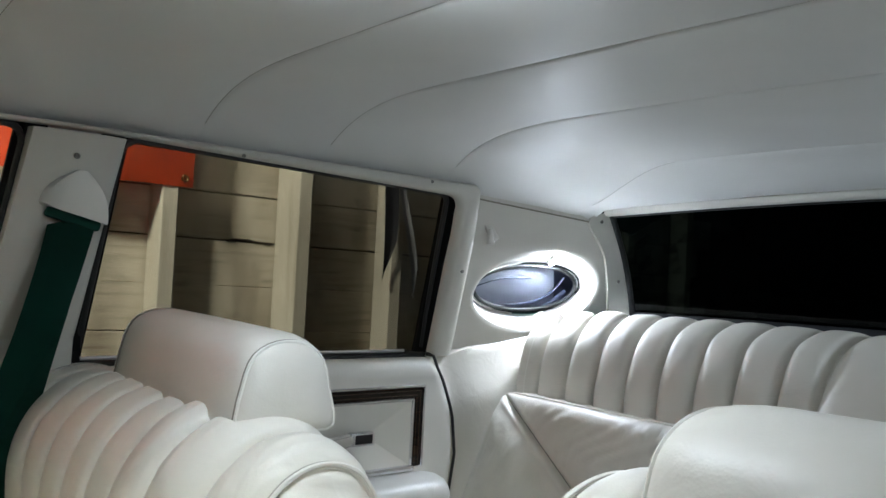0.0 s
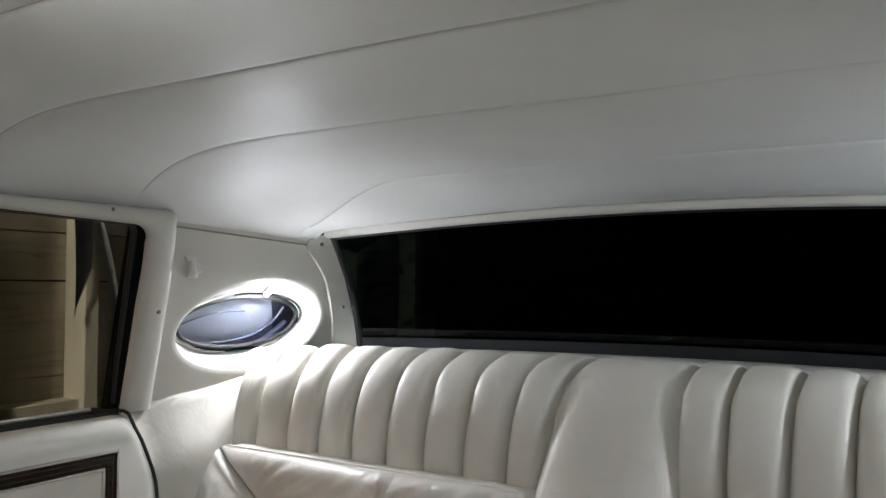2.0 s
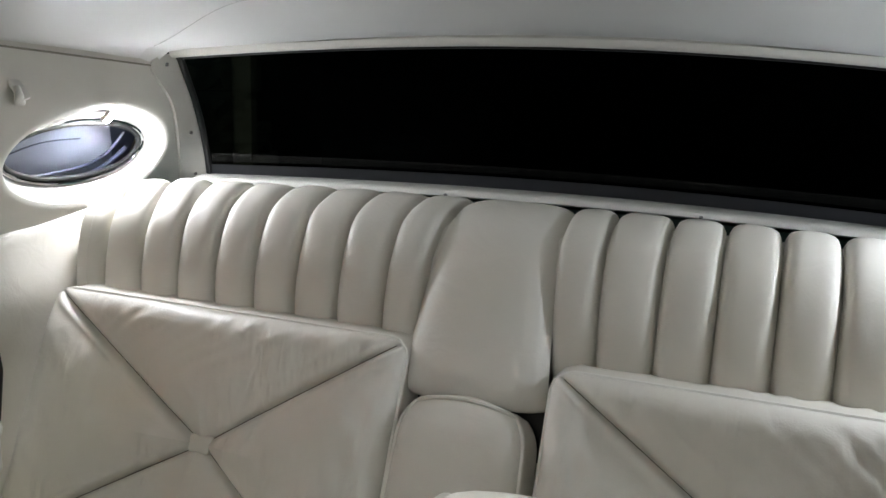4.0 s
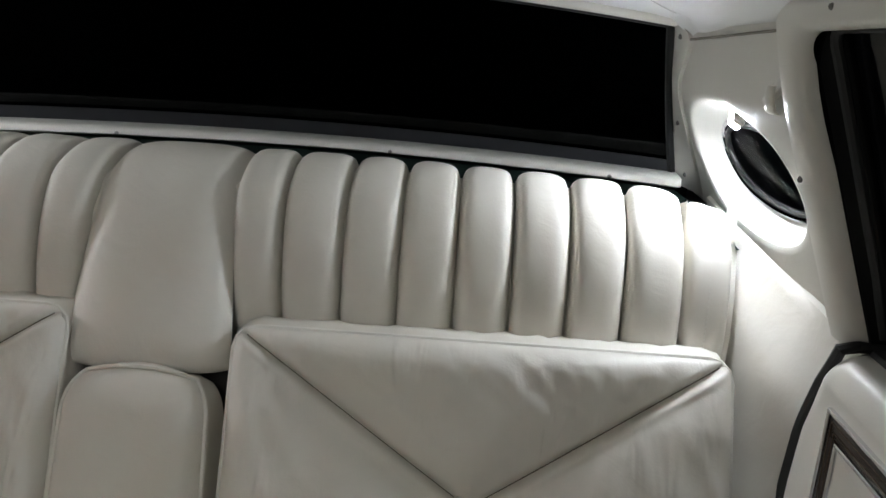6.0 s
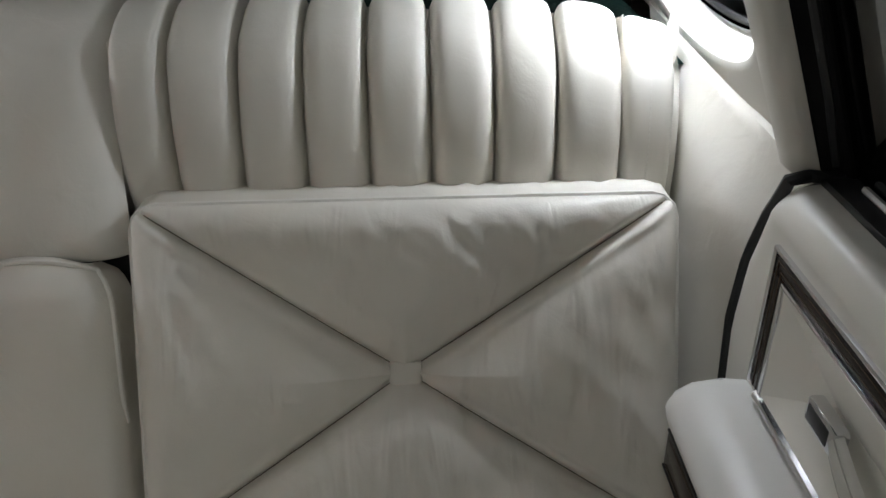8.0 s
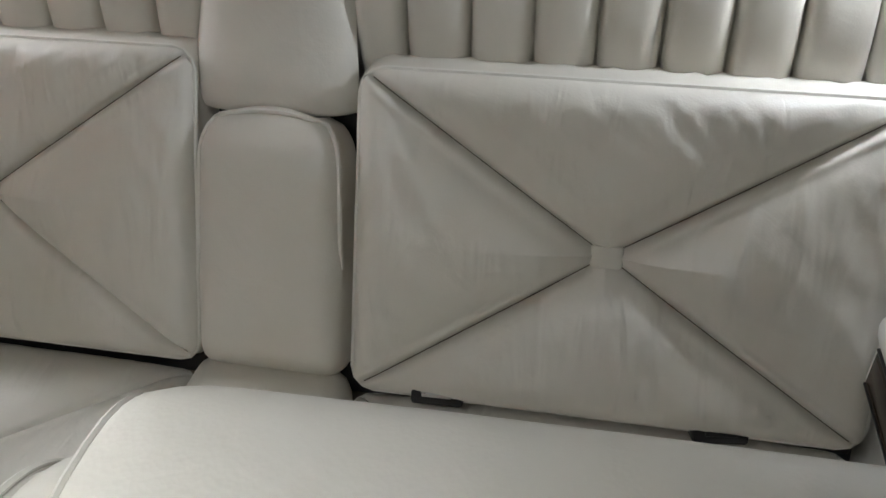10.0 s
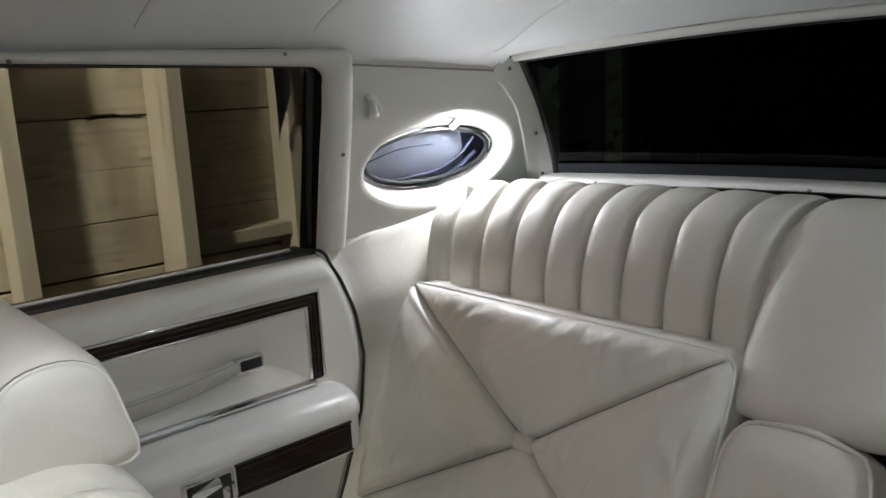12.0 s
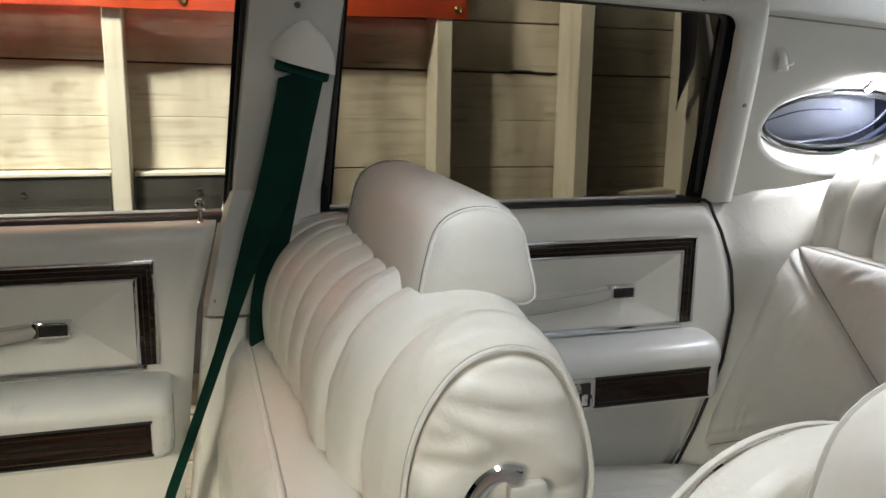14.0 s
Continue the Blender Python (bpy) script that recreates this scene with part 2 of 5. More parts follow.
def link(name, bm, material, parent=None, label="", smooth=True, angle=38, keep=False):
    """Links a bmesh in world coordinates as one mesh object, under parent where there is one."""
    if SIDE < 0 and not keep:
        bmesh.ops.scale(bm, vec=(-1, 1, 1), verts=bm.verts)
        bmesh.ops.reverse_faces(bm, faces=bm.faces)
    if parent is not None:
        off, up = Vector(), parent
        while up is not None:
            off, up = off + up.location, up.parent
        bmesh.ops.translate(bm, vec=-off, verts=bm.verts)
    me = bpy.data.meshes.new(name)
    bm.to_mesh(me)
    bm.free()
    me.materials.append(material)
    if smooth:
        me.polygons.foreach_set("use_smooth", [True] * len(me.polygons))
        me.set_sharp_from_angle(angle=radians(angle))
    ob = new(name, me)
    ob.parent = parent
    if label:
        ob["label"] = label
    return ob


def part(name, bm, material, parent, label="", **kw):
    return link(name, bm, material, parent, label, **kw)


def structure(name, bm, material, label, category="", **kw):
    return tagged(link(name, bm, material, None, **kw), label, category, "", "structure")


def grid(f, nu, nv, loop_u=False, thick=0.0, bm=None):
    """A sheet f(u, v) over the unit square, thickened along its normals if asked."""
    bm = bm or bmesh.new()
    rows = [[bm.verts.new(f(i / nu, j / nv)) for i in range(nu if loop_u else nu + 1)] for j in range(nv + 1)]
    faces = []
    for a, b in zip(rows, rows[1:]):
        for i in range(nu):
            k = (i + 1) % len(a)
            faces.append(bm.faces.new((a[i], a[k], b[k], b[i])))
    if thick:
        bmesh.ops.solidify(bm, geom=faces, thickness=thick)
    return bm


def box(c, s, bevel=0.004, seg=2, m=None, bm=None):
    """A bevelled block of size s at c, turned by the matrix m."""
    bm = bm or bmesh.new()
    made = bmesh.ops.create_cube(bm, size=1)["verts"]
    bmesh.ops.scale(bm, vec=s, verts=made)
    if bevel:
        edges = {e for v in made for e in v.link_edges}
        made = list({v for f in bmesh.ops.bevel(bm, geom=list(edges), offset=bevel, segments=seg, affect="EDGES",
                                                 profile=0.5)["faces"] for v in f.verts} | {v for v in made if v.is_valid})
    bmesh.ops.transform(bm, matrix=Matrix.Translation(c) @ (m or Matrix()), verts=made)
    return bm


def spline(points, n, closed=False):
    """Catmull-Rom through points, n steps a span."""
    pts, out = [Vector(p) for p in points], []
    k = len(pts)
    for i in range(k if closed else k - 1):
        p0, p1, p2, p3 = ((pts[(i + d) % k] if closed else pts[min(max(i + d, 0), k - 1)]) for d in (-1, 0, 1, 2))
        for j in range(n):
            t = j / n
            out.append(0.5 * (2 * p1 + (p2 - p0) * t + (2 * p0 - 5 * p1 + 4 * p2 - p3) * t * t
                              + (3 * p1 - p0 - 3 * p2 + p3) * t ** 3))
    return out if closed else out + [pts[-1]]


def tube(points, r, n=8, closed=False, bm=None, flat=1.0, up=(0, 0, 1)):
    """A round (or flattened) rod along points."""
    bm = bm or bmesh.new()
    pts = [Vector(p) for p in points]
    rings = []
    for i, p in enumerate(pts):
        a = pts[(i - 1) % len(pts)] if closed or i else p
        b = pts[(i + 1) % len(pts)] if closed or i < len(pts) - 1 else p
        d = (b - a).normalized()
        s = d.cross(Vector(up))
        s = s.normalized() if s.length > 1e-4 else d.orthogonal().normalized()
        q = s.cross(d)
        rings.append([bm.verts.new(p + r * (math.cos(2 * math.pi * k / n) * s + flat * math.sin(2 * math.pi * k / n) * q))
                      for k in range(n)])
    for i in range(len(rings) if closed else len(rings) - 1):
        a, b = rings[i], rings[(i + 1) % len(rings)]
        for k in range(n):
            bm.faces.new((a[k], a[(k + 1) % n], b[(k + 1) % n], b[k]))
    if not closed:
        bm.faces.new(rings[0][::-1])
        bm.faces.new(rings[-1])
    bmesh.ops.recalc_face_normals(bm, faces=bm.faces)
    return bm


def loft(rings, caps=True, bm=None):
    """A closed body through rings of equally many points."""
    bm = bm or bmesh.new()
    rows = [[bm.verts.new(p) for p in ring] for ring in rings]
    n = len(rows[0])
    for a, b in zip(rows, rows[1:]):
        for k in range(n):
            bm.faces.new((a[k], a[(k + 1) % n], b[(k + 1) % n], b[k]))
    if caps:
        bm.faces.new(rows[0][::-1])
        bm.faces.new(rows[-1])
    bmesh.ops.recalc_face_normals(bm, faces=bm.faces)
    return bm


def lathe(c, axis, profile, n=16, bm=None):
    """Turns (radius, height) pairs round axis through c."""
    axis = Vector(axis).normalized()
    a = axis.orthogonal().normalized()
    b = axis.cross(a)
    c = Vector(c)
    return loft([[c + h * axis + max(r, 1e-4) * (math.cos(2 * math.pi * k / n) * a + math.sin(2 * math.pi * k / n) * b)
                  for k in range(n)] for r, h in profile], bm=bm)


def lerp(a, b, t):
    return a + (b - a) * t


def interp(x, pairs):
    return float(np.interp(x, [p[0] for p in pairs], [p[1] for p in pairs]))


def screw(c, axis, parent, r=0.0035, material=None):
    return part("screw", lathe(c, axis, [(r, -0.001), (r, 0.0012), (r * 0.6, 0.002), (r * 0.25, 0.0012)], 10),
                material or DULL_METAL, parent, "small dark screw")


def side_x(z):
    """The inner face of the car's side at height z (the side with negative x)."""
    return interp(z, [(0, -0.736), (0.765, -0.736), (0.81, -0.775), (1.13, -0.628)])

# ---- the car's shell ----
SEAMS = (0.120, -0.226, -0.480, -0.685, -0.98, -1.28)


def roof_edge(y):
    """Half width and height of the roof lining's side edge."""
    return interp(y, [(-2.0, 0.655), (-0.26, 0.655), (-0.15, 0.655), (0.12, 0.640), (0.34, 0.60)]), \
        interp(y, [(-2.0, 1.10), (-1.0, 1.112), (-0.26, 1.106), (-0.15, 1.090), (0.12, 1.069), (0.34, 1.07)])


def roof_middle(y):
    return interp(y, [(-2.0, 1.15), (-1.4, 1.182), (-0.9, 1.194), (-0.3, 1.192), (0.0, 1.182), (0.125, 1.173), (0.25, 1.156), (0.34, 1.142)])


def roof_rear(x):
    return 0.345 - 0.207 * (abs(x) / 0.622) ** 2.0


def roof_rows():
    """Places along the car: close rows at each seam."""
    ys = set(np.linspace(-1.95, 0.345, 46).round(4))
    for s in SEAMS:
        ys |= {s + d for d in (-0.03, -0.014, -0.005, -0.002, 0, 0.002, 0.005, 0.014, 0.03)}
    return sorted(ys)


ROOF_ROWS = roof_rows()


def roof_point(u, y):
    x = (2 * u - 1)
    xe, ze = roof_edge(y)
    px = x * xe
    y = min(y, roof_rear(px))
    xe, ze = roof_edge(y)
    px = x * xe
    zm = roof_middle(y)
    z = zm - (zm - ze) * abs(x) ** 7.5
    yr = roof_rear(px)
    near = min(1, max(0, (yr - y) / 0.14))
    near = near * near * (3 - 2 * near)
    z = lerp(min(z, 1.137 - 0.043 * (px / 0.612) ** 2), z, near)
    gap = min(abs(y - s) for s in SEAMS)
    fade = max(0.0, 1 - abs(x) ** 8)
    z += fade * 0.0035 * math.exp(-gap / 0.03) + 0.002 * math.exp(-(gap / 0.0022) ** 2) * fade
    z += 0.0015 * noise.noise(Vector((px * 5, y * 9, 0.3)))
    return Vector((px, y, z))


def headliner():
    nv = len(ROOF_ROWS) - 1
    bm = grid(lambda u, v: roof_point(u, ROOF_ROWS[round(v * nv)]), 56, nv)
    bmesh.ops.remove_doubles(bm, verts=bm.verts, dist=0.0004)
    bmesh.ops.solidify(bm, geom=bm.faces[:], thickness=-0.012)
    bmesh.ops.recalc_face_normals(bm, faces=bm.faces)
    ob = structure("ceiling", bm, ROOF_CLOTH, "off-white vinyl roof lining with stitched cross seams", "ceiling", angle=60)
    for s in SEAMS[:5]:
        pts = []
        for k in range(61):
            u = 0.03 + 0.94 * k / 60
            p = roof_point(u, s)
            pts.append(p + Vector((0, 0, -0.0002)))
        if s > 0.1:
            pts = [p for p in pts if p.y > s - 0.001]
        part("seam", tube(pts, 0.0007, 5), LINING_SEAM, ob)
    # the outer roof skin keeps the night out
    roof = structure("car_roof", grid(lambda u, v: Vector((lerp(-0.80, 0.80, u), lerp(-1.95, 0.50, v),
                     1.285 - 0.12 * abs(2 * u - 1) ** 4 - 0.10 * max(0, v - 0.8) / 0.2)), 24, 24, thick=0.02), PAINT,
                     "dark green painted car roof", "roof")
    return ob


def ease(v, w):
    v = min(1, max(0, v / w))
    return v * v * (3 - 2 * v)


def pillar_x(y, z):
    """The rear pillar panel's face: a leaning plane, padded out in its middle."""
    return -0.718 + 0.09 * (y + 0.13) + 0.5 * (z - 0.95) + 0.025 * ease(1.08 - z, 0.09) * ease(0.36 - y, 0.22)


OVAL = (0.076, 0.921, 0.161, 0.077)          # the opening in the panel: middle and half axes
PANE = (0.074, 0.928, 0.146, 0.057)          # the glass, deeper in
DEEP = 0.043


def oval_ring(o, depth, n, grow=0.0):
    out = []
    for k in range(n):
        a = 2 * math.pi * k / n
        y, z = o[0] + (o[2] + grow) * math.cos(a), o[1] + (o[3] + grow) * math.sin(a)
        out.append(Vector((pillar_x(y, z) - depth, y, z)))
    return out


def window_edge(z):
    """How far back the rear door's window reaches at height z."""
    return interp(z, [(0.78, -0.147), (0.85, -0.154), (1.0, -0.178), (1.12, -0.204)])


def pillar_panel(tag):
    n = 96
    corners = [(-0.110, 0.800), (0.2, 0.812), (0.42, 0.835), (0.175, 1.078), (-0.165, 1.098)]

    def outer(a):
        dy, dz = math.cos(a), math.sin(a)
        best = 9
        for (y0, z0), (y1, z1) in zip(corners, corners[1:] + corners[:1]):
            den = dy * (z1 - z0) - dz * (y1 - y0)
            if abs(den) < 1e-9:
                continue
            t = ((y0 - OVAL[0]) * (z1 - z0) - (z0 - OVAL[1]) * (y1 - y0)) / den
            s = ((y0 - OVAL[0]) * dz - (z0 - OVAL[1]) * dy) / den
            if t > 0 and -1e-6 <= s <= 1 + 1e-6:
                best = min(best, t)
        return OVAL[0] + best * dy, OVAL[1] + best * dz

    rings = []
    edge = []
    for k in range(n):
        a = math.atan2(OVAL[3] * math.sin(2 * math.pi * k / n), OVAL[2] * math.cos(2 * math.pi * k / n))
        edge.append(outer(a))
    lip = [(0.012, 0.0), (0.006, 0.0006), (0.002, 0.003), (0.0, 0.007)]
    rings.append([Vector((pillar_x(y, z), y, z)) for y, z in edge])
    base = oval_ring(OVAL, 0, n, lip[0][0])
    for f in (0.85, 0.7, 0.55, 0.4, 0.25, 0.12):
        ring = [lerp(b, e, f) for b, e in zip(base, rings[0])]
        rings.append([Vector((pillar_x(p.y, p.z), p.y, p.z)) for p in ring])
    rings += [oval_ring(OVAL, d, n, g) for g, d in lip]
    for f in (0.3, 0.65, 1.0):
        o = [lerp(a, b, f) for a, b in zip(OVAL, PANE)]
        rings.append(oval_ring(o, lerp(0.007, DEEP, f), n))
    bm = loft(rings, caps=False)
    for f in bm.faces:
        f.normal_update()
    panel = structure("pillar_panel_" + tag, bm, TRIM, "off-white padded rear pillar panel with oval opening", "wall", angle=35)
    joint = [Vector((pillar_x(y, z) + 0.003, y, z)) for y, z in ((lerp(-0.150, 0.150, k / 8), lerp(1.0895, 1.0685, k / 8)) for k in range(9))]
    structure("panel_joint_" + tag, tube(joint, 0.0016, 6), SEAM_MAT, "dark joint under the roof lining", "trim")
    pane = thing("oval_window", (-0.72, 0.07, 0.938), "small oval opera window with grey metal rim", "window", "opera windows")
    ring = oval_ring(PANE, DEEP - 0.004, n, -0.0035)
    part("rim", tube(ring, 0.0038, 8, closed=True, up=(1, 0, 0)), CHROME, pane, "grey metal rim")
    part("seal", tube(oval_ring(PANE, DEEP - 0.002, n, -0.011), 0.004, 8, closed=True, up=(1, 0, 0)), RUBBER, pane, "black rubber seal")
    a, b = oval_ring(PANE, DEEP + 0.002, n, -0.006), oval_ring(PANE, DEEP + 0.006, n, -0.006)
    part("pane", loft([a, b]), OPERA_GLASS, pane)
    # the lit bulb cover under the upper lip
    lamp = thing("opera_lamp", (-0.70, 0.12, 0.985), "small lit white lamp under the oval window's upper lip", "lamp", "opera lamps")
    a = radians(84 if SIDE > 0 else 100)
    inset = 0.007 if SIDE > 0 else 0.004
    y, z = OVAL[0] + (OVAL[2] - inset) * math.cos(a), OVAL[1] + (OVAL[3] - inset) * math.sin(a)
    c = Vector((pillar_x(y, z) - 0.013, y, z))
    aim = Vector((0.48, 0.52, -0.71) if SIDE > 0 else (0.42, 0.58, -0.70)).normalized()
    along = Vector((0.0, -OVAL[2] * math.sin(a), OVAL[3] * math.cos(a)))
    along = (along - aim * along.dot(aim)).normalized()
    m = Matrix((along, aim.cross(along), aim)).transposed().to_4x4()
    part("bulb_cover", box(c, (0.050, 0.013, 0.007), 0.002, 2, m), OPERA_LENS if SIDE > 0 else OPERA_LENS_BRIGHT, lamp, "glowing bulb cover")
    part("housing", box(c - aim * 0.0060, (0.052, 0.014, 0.006), 0.0015, 2, m), TRIM, lamp, "white lamp housing")
    if SIDE > 0:
        # padded grey panel added outside the glass in place of the seat's reflection
        pad = thing("reflection_pad", (-0.80, 0.07, 0.938), "added grey padded panel outside the oval window, imitating reflected seat leather", "cover")

        def spot(a, b, d):
            y, z = PANE[0] + a * PANE[2], PANE[1] + b * PANE[3]
            return Vector((pillar_x(y, z) - DEEP - d, y, z))

        def sheet(u, v):
            b = lerp(-0.85, 1.25, v)
            a = lerp(-1.3, 0.74 - 0.22 * (b + 0.36), u)
            return spot(a, b, 0.022 - 0.014 * (1 - u ** 5) * (1 - (2 * v - 1) ** 4) + 0.002 * noise.noise(Vector((a * 4, b * 3, 1))))
        part("padding", grid(sheet, 20, 12, thick=0.004), PANE_REFLECTION, pad, angle=60)
        part("stitched_seam", tube(spline([spot(-0.98, -0.15, 0.008), spot(-0.47, 0.28, 0.0075), spot(0.07, 0.34, 0.010)], 6), 0.0014, 6), PANE_REFLECTION_DARK, pad)
        part("welt", tube(spline([spot(-0.6, -0.74, 0.013), spot(-0.1, -0.66, 0.014), spot(0.3, -0.52, 0.014), spot(0.6, -0.15, 0.016), spot(0.78, 0.40, 0.020)], 6), 0.0032, 8), PANE_REFLECTION_DARK, pad)
        part("lower_fold", tube(spline([spot(-0.95, -0.35, 0.014), spot(-0.5, -0.72, 0.013), spot(0.0, -0.92, 0.012), spot(0.5, -0.75, 0.014), spot(0.9, -0.1, 0.018)], 6), 0.0050, 8), PANE_REFLECTION_DARK, pad)
        part("backing", grid(lambda u, v: spot(lerp(-1.3, 1.3, u), lerp(-1.4, 1.4, v), 0.05), 4, 4, thick=0.004), PANE_REFLECTION_DARK, pad)
    # coat hook
    hook = thing("coat_hook", (-0.66, -0.115, 1.034), "cream plastic coat hook screwed to the pillar panel", "hook", "coat hooks")
    y, z = -0.098, 1.032
    x = pillar_x(y, z)
    tilt = Matrix.Rotation(radians(-26), 4, "Y") @ Matrix.Rotation(radians(18), 4, "X")
    part("plate", box((x + 0.003, y, z), (0.007, 0.020, 0.038), 0.003, 2, tilt), TRIM, hook)
    rings = [[Vector((x + a + 0.0045 * math.cos(t), y + b + w * math.sin(t), z + h)) for t in np.linspace(0, 2 * math.pi, 12, endpoint=False)]
             for a, b, w, h in ((0.002, 0.000, 0.0085, -0.024), (0.007, -0.002, 0.0095, -0.021), (0.011, -0.006, 0.0075, -0.012), (0.013, -0.009, 0.0055, -0.003), (0.013, -0.011, 0.0035, 0.004))]
    part("prong", loft(rings), TRIM, hook, angle=50)


def post_x(z):
    """The crest of the post behind the rear door's window, nearly straight from sill to roof."""
    return lerp(pillar_x(-0.12, z) + 0.023, lerp(-0.749, -0.632, (z - 0.79) / 0.27), 0.7)


def door_post(tag):
    """The rounded moulding round the rear door's window: the post beside it, a curved corner, and the rail over the doors."""
    def rail_z(y):
        v = (y + 1.95) / 1.80
        return 1.0985 + 0.006 * math.sin(math.pi * v), 0.019 * min(1, max(0, (-y - 0.22) / 0.58))

    def track(low, up, rail, r, n=30):
        """Up the post, round a corner of radius r and forward along the rail, as (y, z)."""
        top = rail(up)
        pts = [(lerp(low[0], up, v), lerp(low[1], top - r, v)) for v in np.linspace(0, 1, 13)]
        pts += [(up - r + r * math.cos(a), rail(up - r) - r + r * math.sin(a)) for a in np.linspace(0.2, math.pi / 2, 7)]
        return pts + [(y, rail(y)) for y in np.linspace(up - r - 0.02, -1.95, n)]
    inner = track((window_edge(0.79), 0.790), -0.196, lambda y: rail_z(y)[0] - 0.011 + rail_z(y)[1], 0.026)
    outer = track((-0.094, 0.790), -0.151, lambda y: rail_z(y)[0] + 0.015, 0.012)
    prof = [(0.0, -0.024), (0.0, -0.019), (0.03, -0.012), (0.10, -0.005), (0.24, -0.001), (0.42, 0.0), (0.66, 0.0), (0.82, -0.003), (0.92, -0.009), (0.98, -0.019), (1.0, -0.036)]
    rings = []
    for k, ((y0, z0), (y1, z1)) in enumerate(zip(inner, outer)):
        high = ease(k - 8, 9)
        ring = []
        for w, d in prof:
            y, z = lerp(y0, y1, w), lerp(z0, z1, w)
            crest = lerp(post_x(z), -0.624, high)
            ring.append(Vector((crest + d * lerp(1.0, 0.75, high), y, z)))
        rings.append(ring)
    bm = bmesh.new()
    rows = [[bm.verts.new(p) for p in ring] for ring in rings]
    for a, b in zip(rows, rows[1:]):
        for p, q, r, t in zip(a, a[1:], b[1:], b):
            bm.faces.new((p, q, r, t))
    bm.faces.new(rows[0])
    bmesh.ops.recalc_face_normals(bm, faces=bm.faces)
    post = structure("window_moulding_" + tag, bm, TRIM, "off-white rounded moulding beside and above the car doors", "trim", angle=60)
    z = 0.955
    screw((post_x(z) + 0.0005, -0.150, z), (1, -0.1, 0.3), post)
    for y in (-0.27, -0.62, -1.1):
        screw((-0.624, y, 1.106), (1, 0, -0.4), post, 0.0028)


def door_edge(z):
    """How far back the rear door reaches at height z."""
    return interp(z, [(0.0, -0.30), (0.2, -0.24), (0.38, -0.150), (0.5, -0.103), (0.60, -0.089), (0.68, -0.100),
                      (0.74, -0.125), (0.785, -0.152), (0.82, -0.158)])


def quarter_panel(tag):
    """The padded panel between the rear door and the seat."""
    def f(u, v):
        top = lerp(0.792, 0.822, ease(u, 0.35)) + 0.042 * ease(u - 0.35, 0.5)
        z = lerp(0.02, top, v)
        a = Vector((-0.742, door_edge(z) + 0.003, z))
        lean = interp(z, [(0.0, -0.30), (0.36, -0.165), (0.70, -0.01), (0.80, 0.09), (0.83, 0.20)])
        b = Vector((-0.707, lean + 0.08, z))
        p = lerp(a, b, u)
        p.x += 0.008 * math.sin(math.pi * u) - 0.010 * (1 - u)
        rim = pillar_x(p.y, z) + 0.003
        if z > top - 0.115:
            w = (z - top + 0.115) / 0.115
            p.x = lerp(p.x, rim, w ** 1.4 * ease(u, 0.08)) if rim < p.x else p.x
        if v > 0.999:
            p.x -= 0.03
        return p
    rows = [0, 0.2, 0.4, 0.45] + [lerp(0.45, 1, k / 26) for k in range(1, 27)]
    bm = grid(lambda u, v: f(u, rows[round(v * (len(rows) - 1))]), 18, len(rows) - 1)
    bmesh.ops.recalc_face_normals(bm, faces=bm.faces)
    structure("quarter_panel_" + tag, bm, LEATHER, "cream leather padded side panel beside the rear seat", "wall", angle=60)
    pts = [Vector((-0.742, door_edge(z) + 0.001, z)) for z in np.linspace(0.10, 0.79, 30)]
    pts += [Vector((-0.760, -0.150, 0.793)), Vector((-0.790, -0.152, 0.793))]
    structure("door_seal_" + tag, tube(pts, 0.0030 if SIDE > 0 else 0.0065, 8, up=(1, 0, 0)), RUBBER, "black rubber seal round the door's rear edge", "trim")


def rear_glass(s, t, out=0.0):
    """The curved rear window: s across from -1 to 1, t up from 0 to 1."""
    bottom = Vector((0.697 * s, 0.560 - 0.178 * s * s, 0.842 + 0.008 * s * s))
    top = Vector((0.620 * s, 0.354 - 0.155 * s * s, 1.125 - 0.037 * s * s))
    p = lerp(bottom, top, t)
    p.y += 0.015 * math.sin(math.pi * t) + out * 0.8
    p.z += out * 0.55
    return p


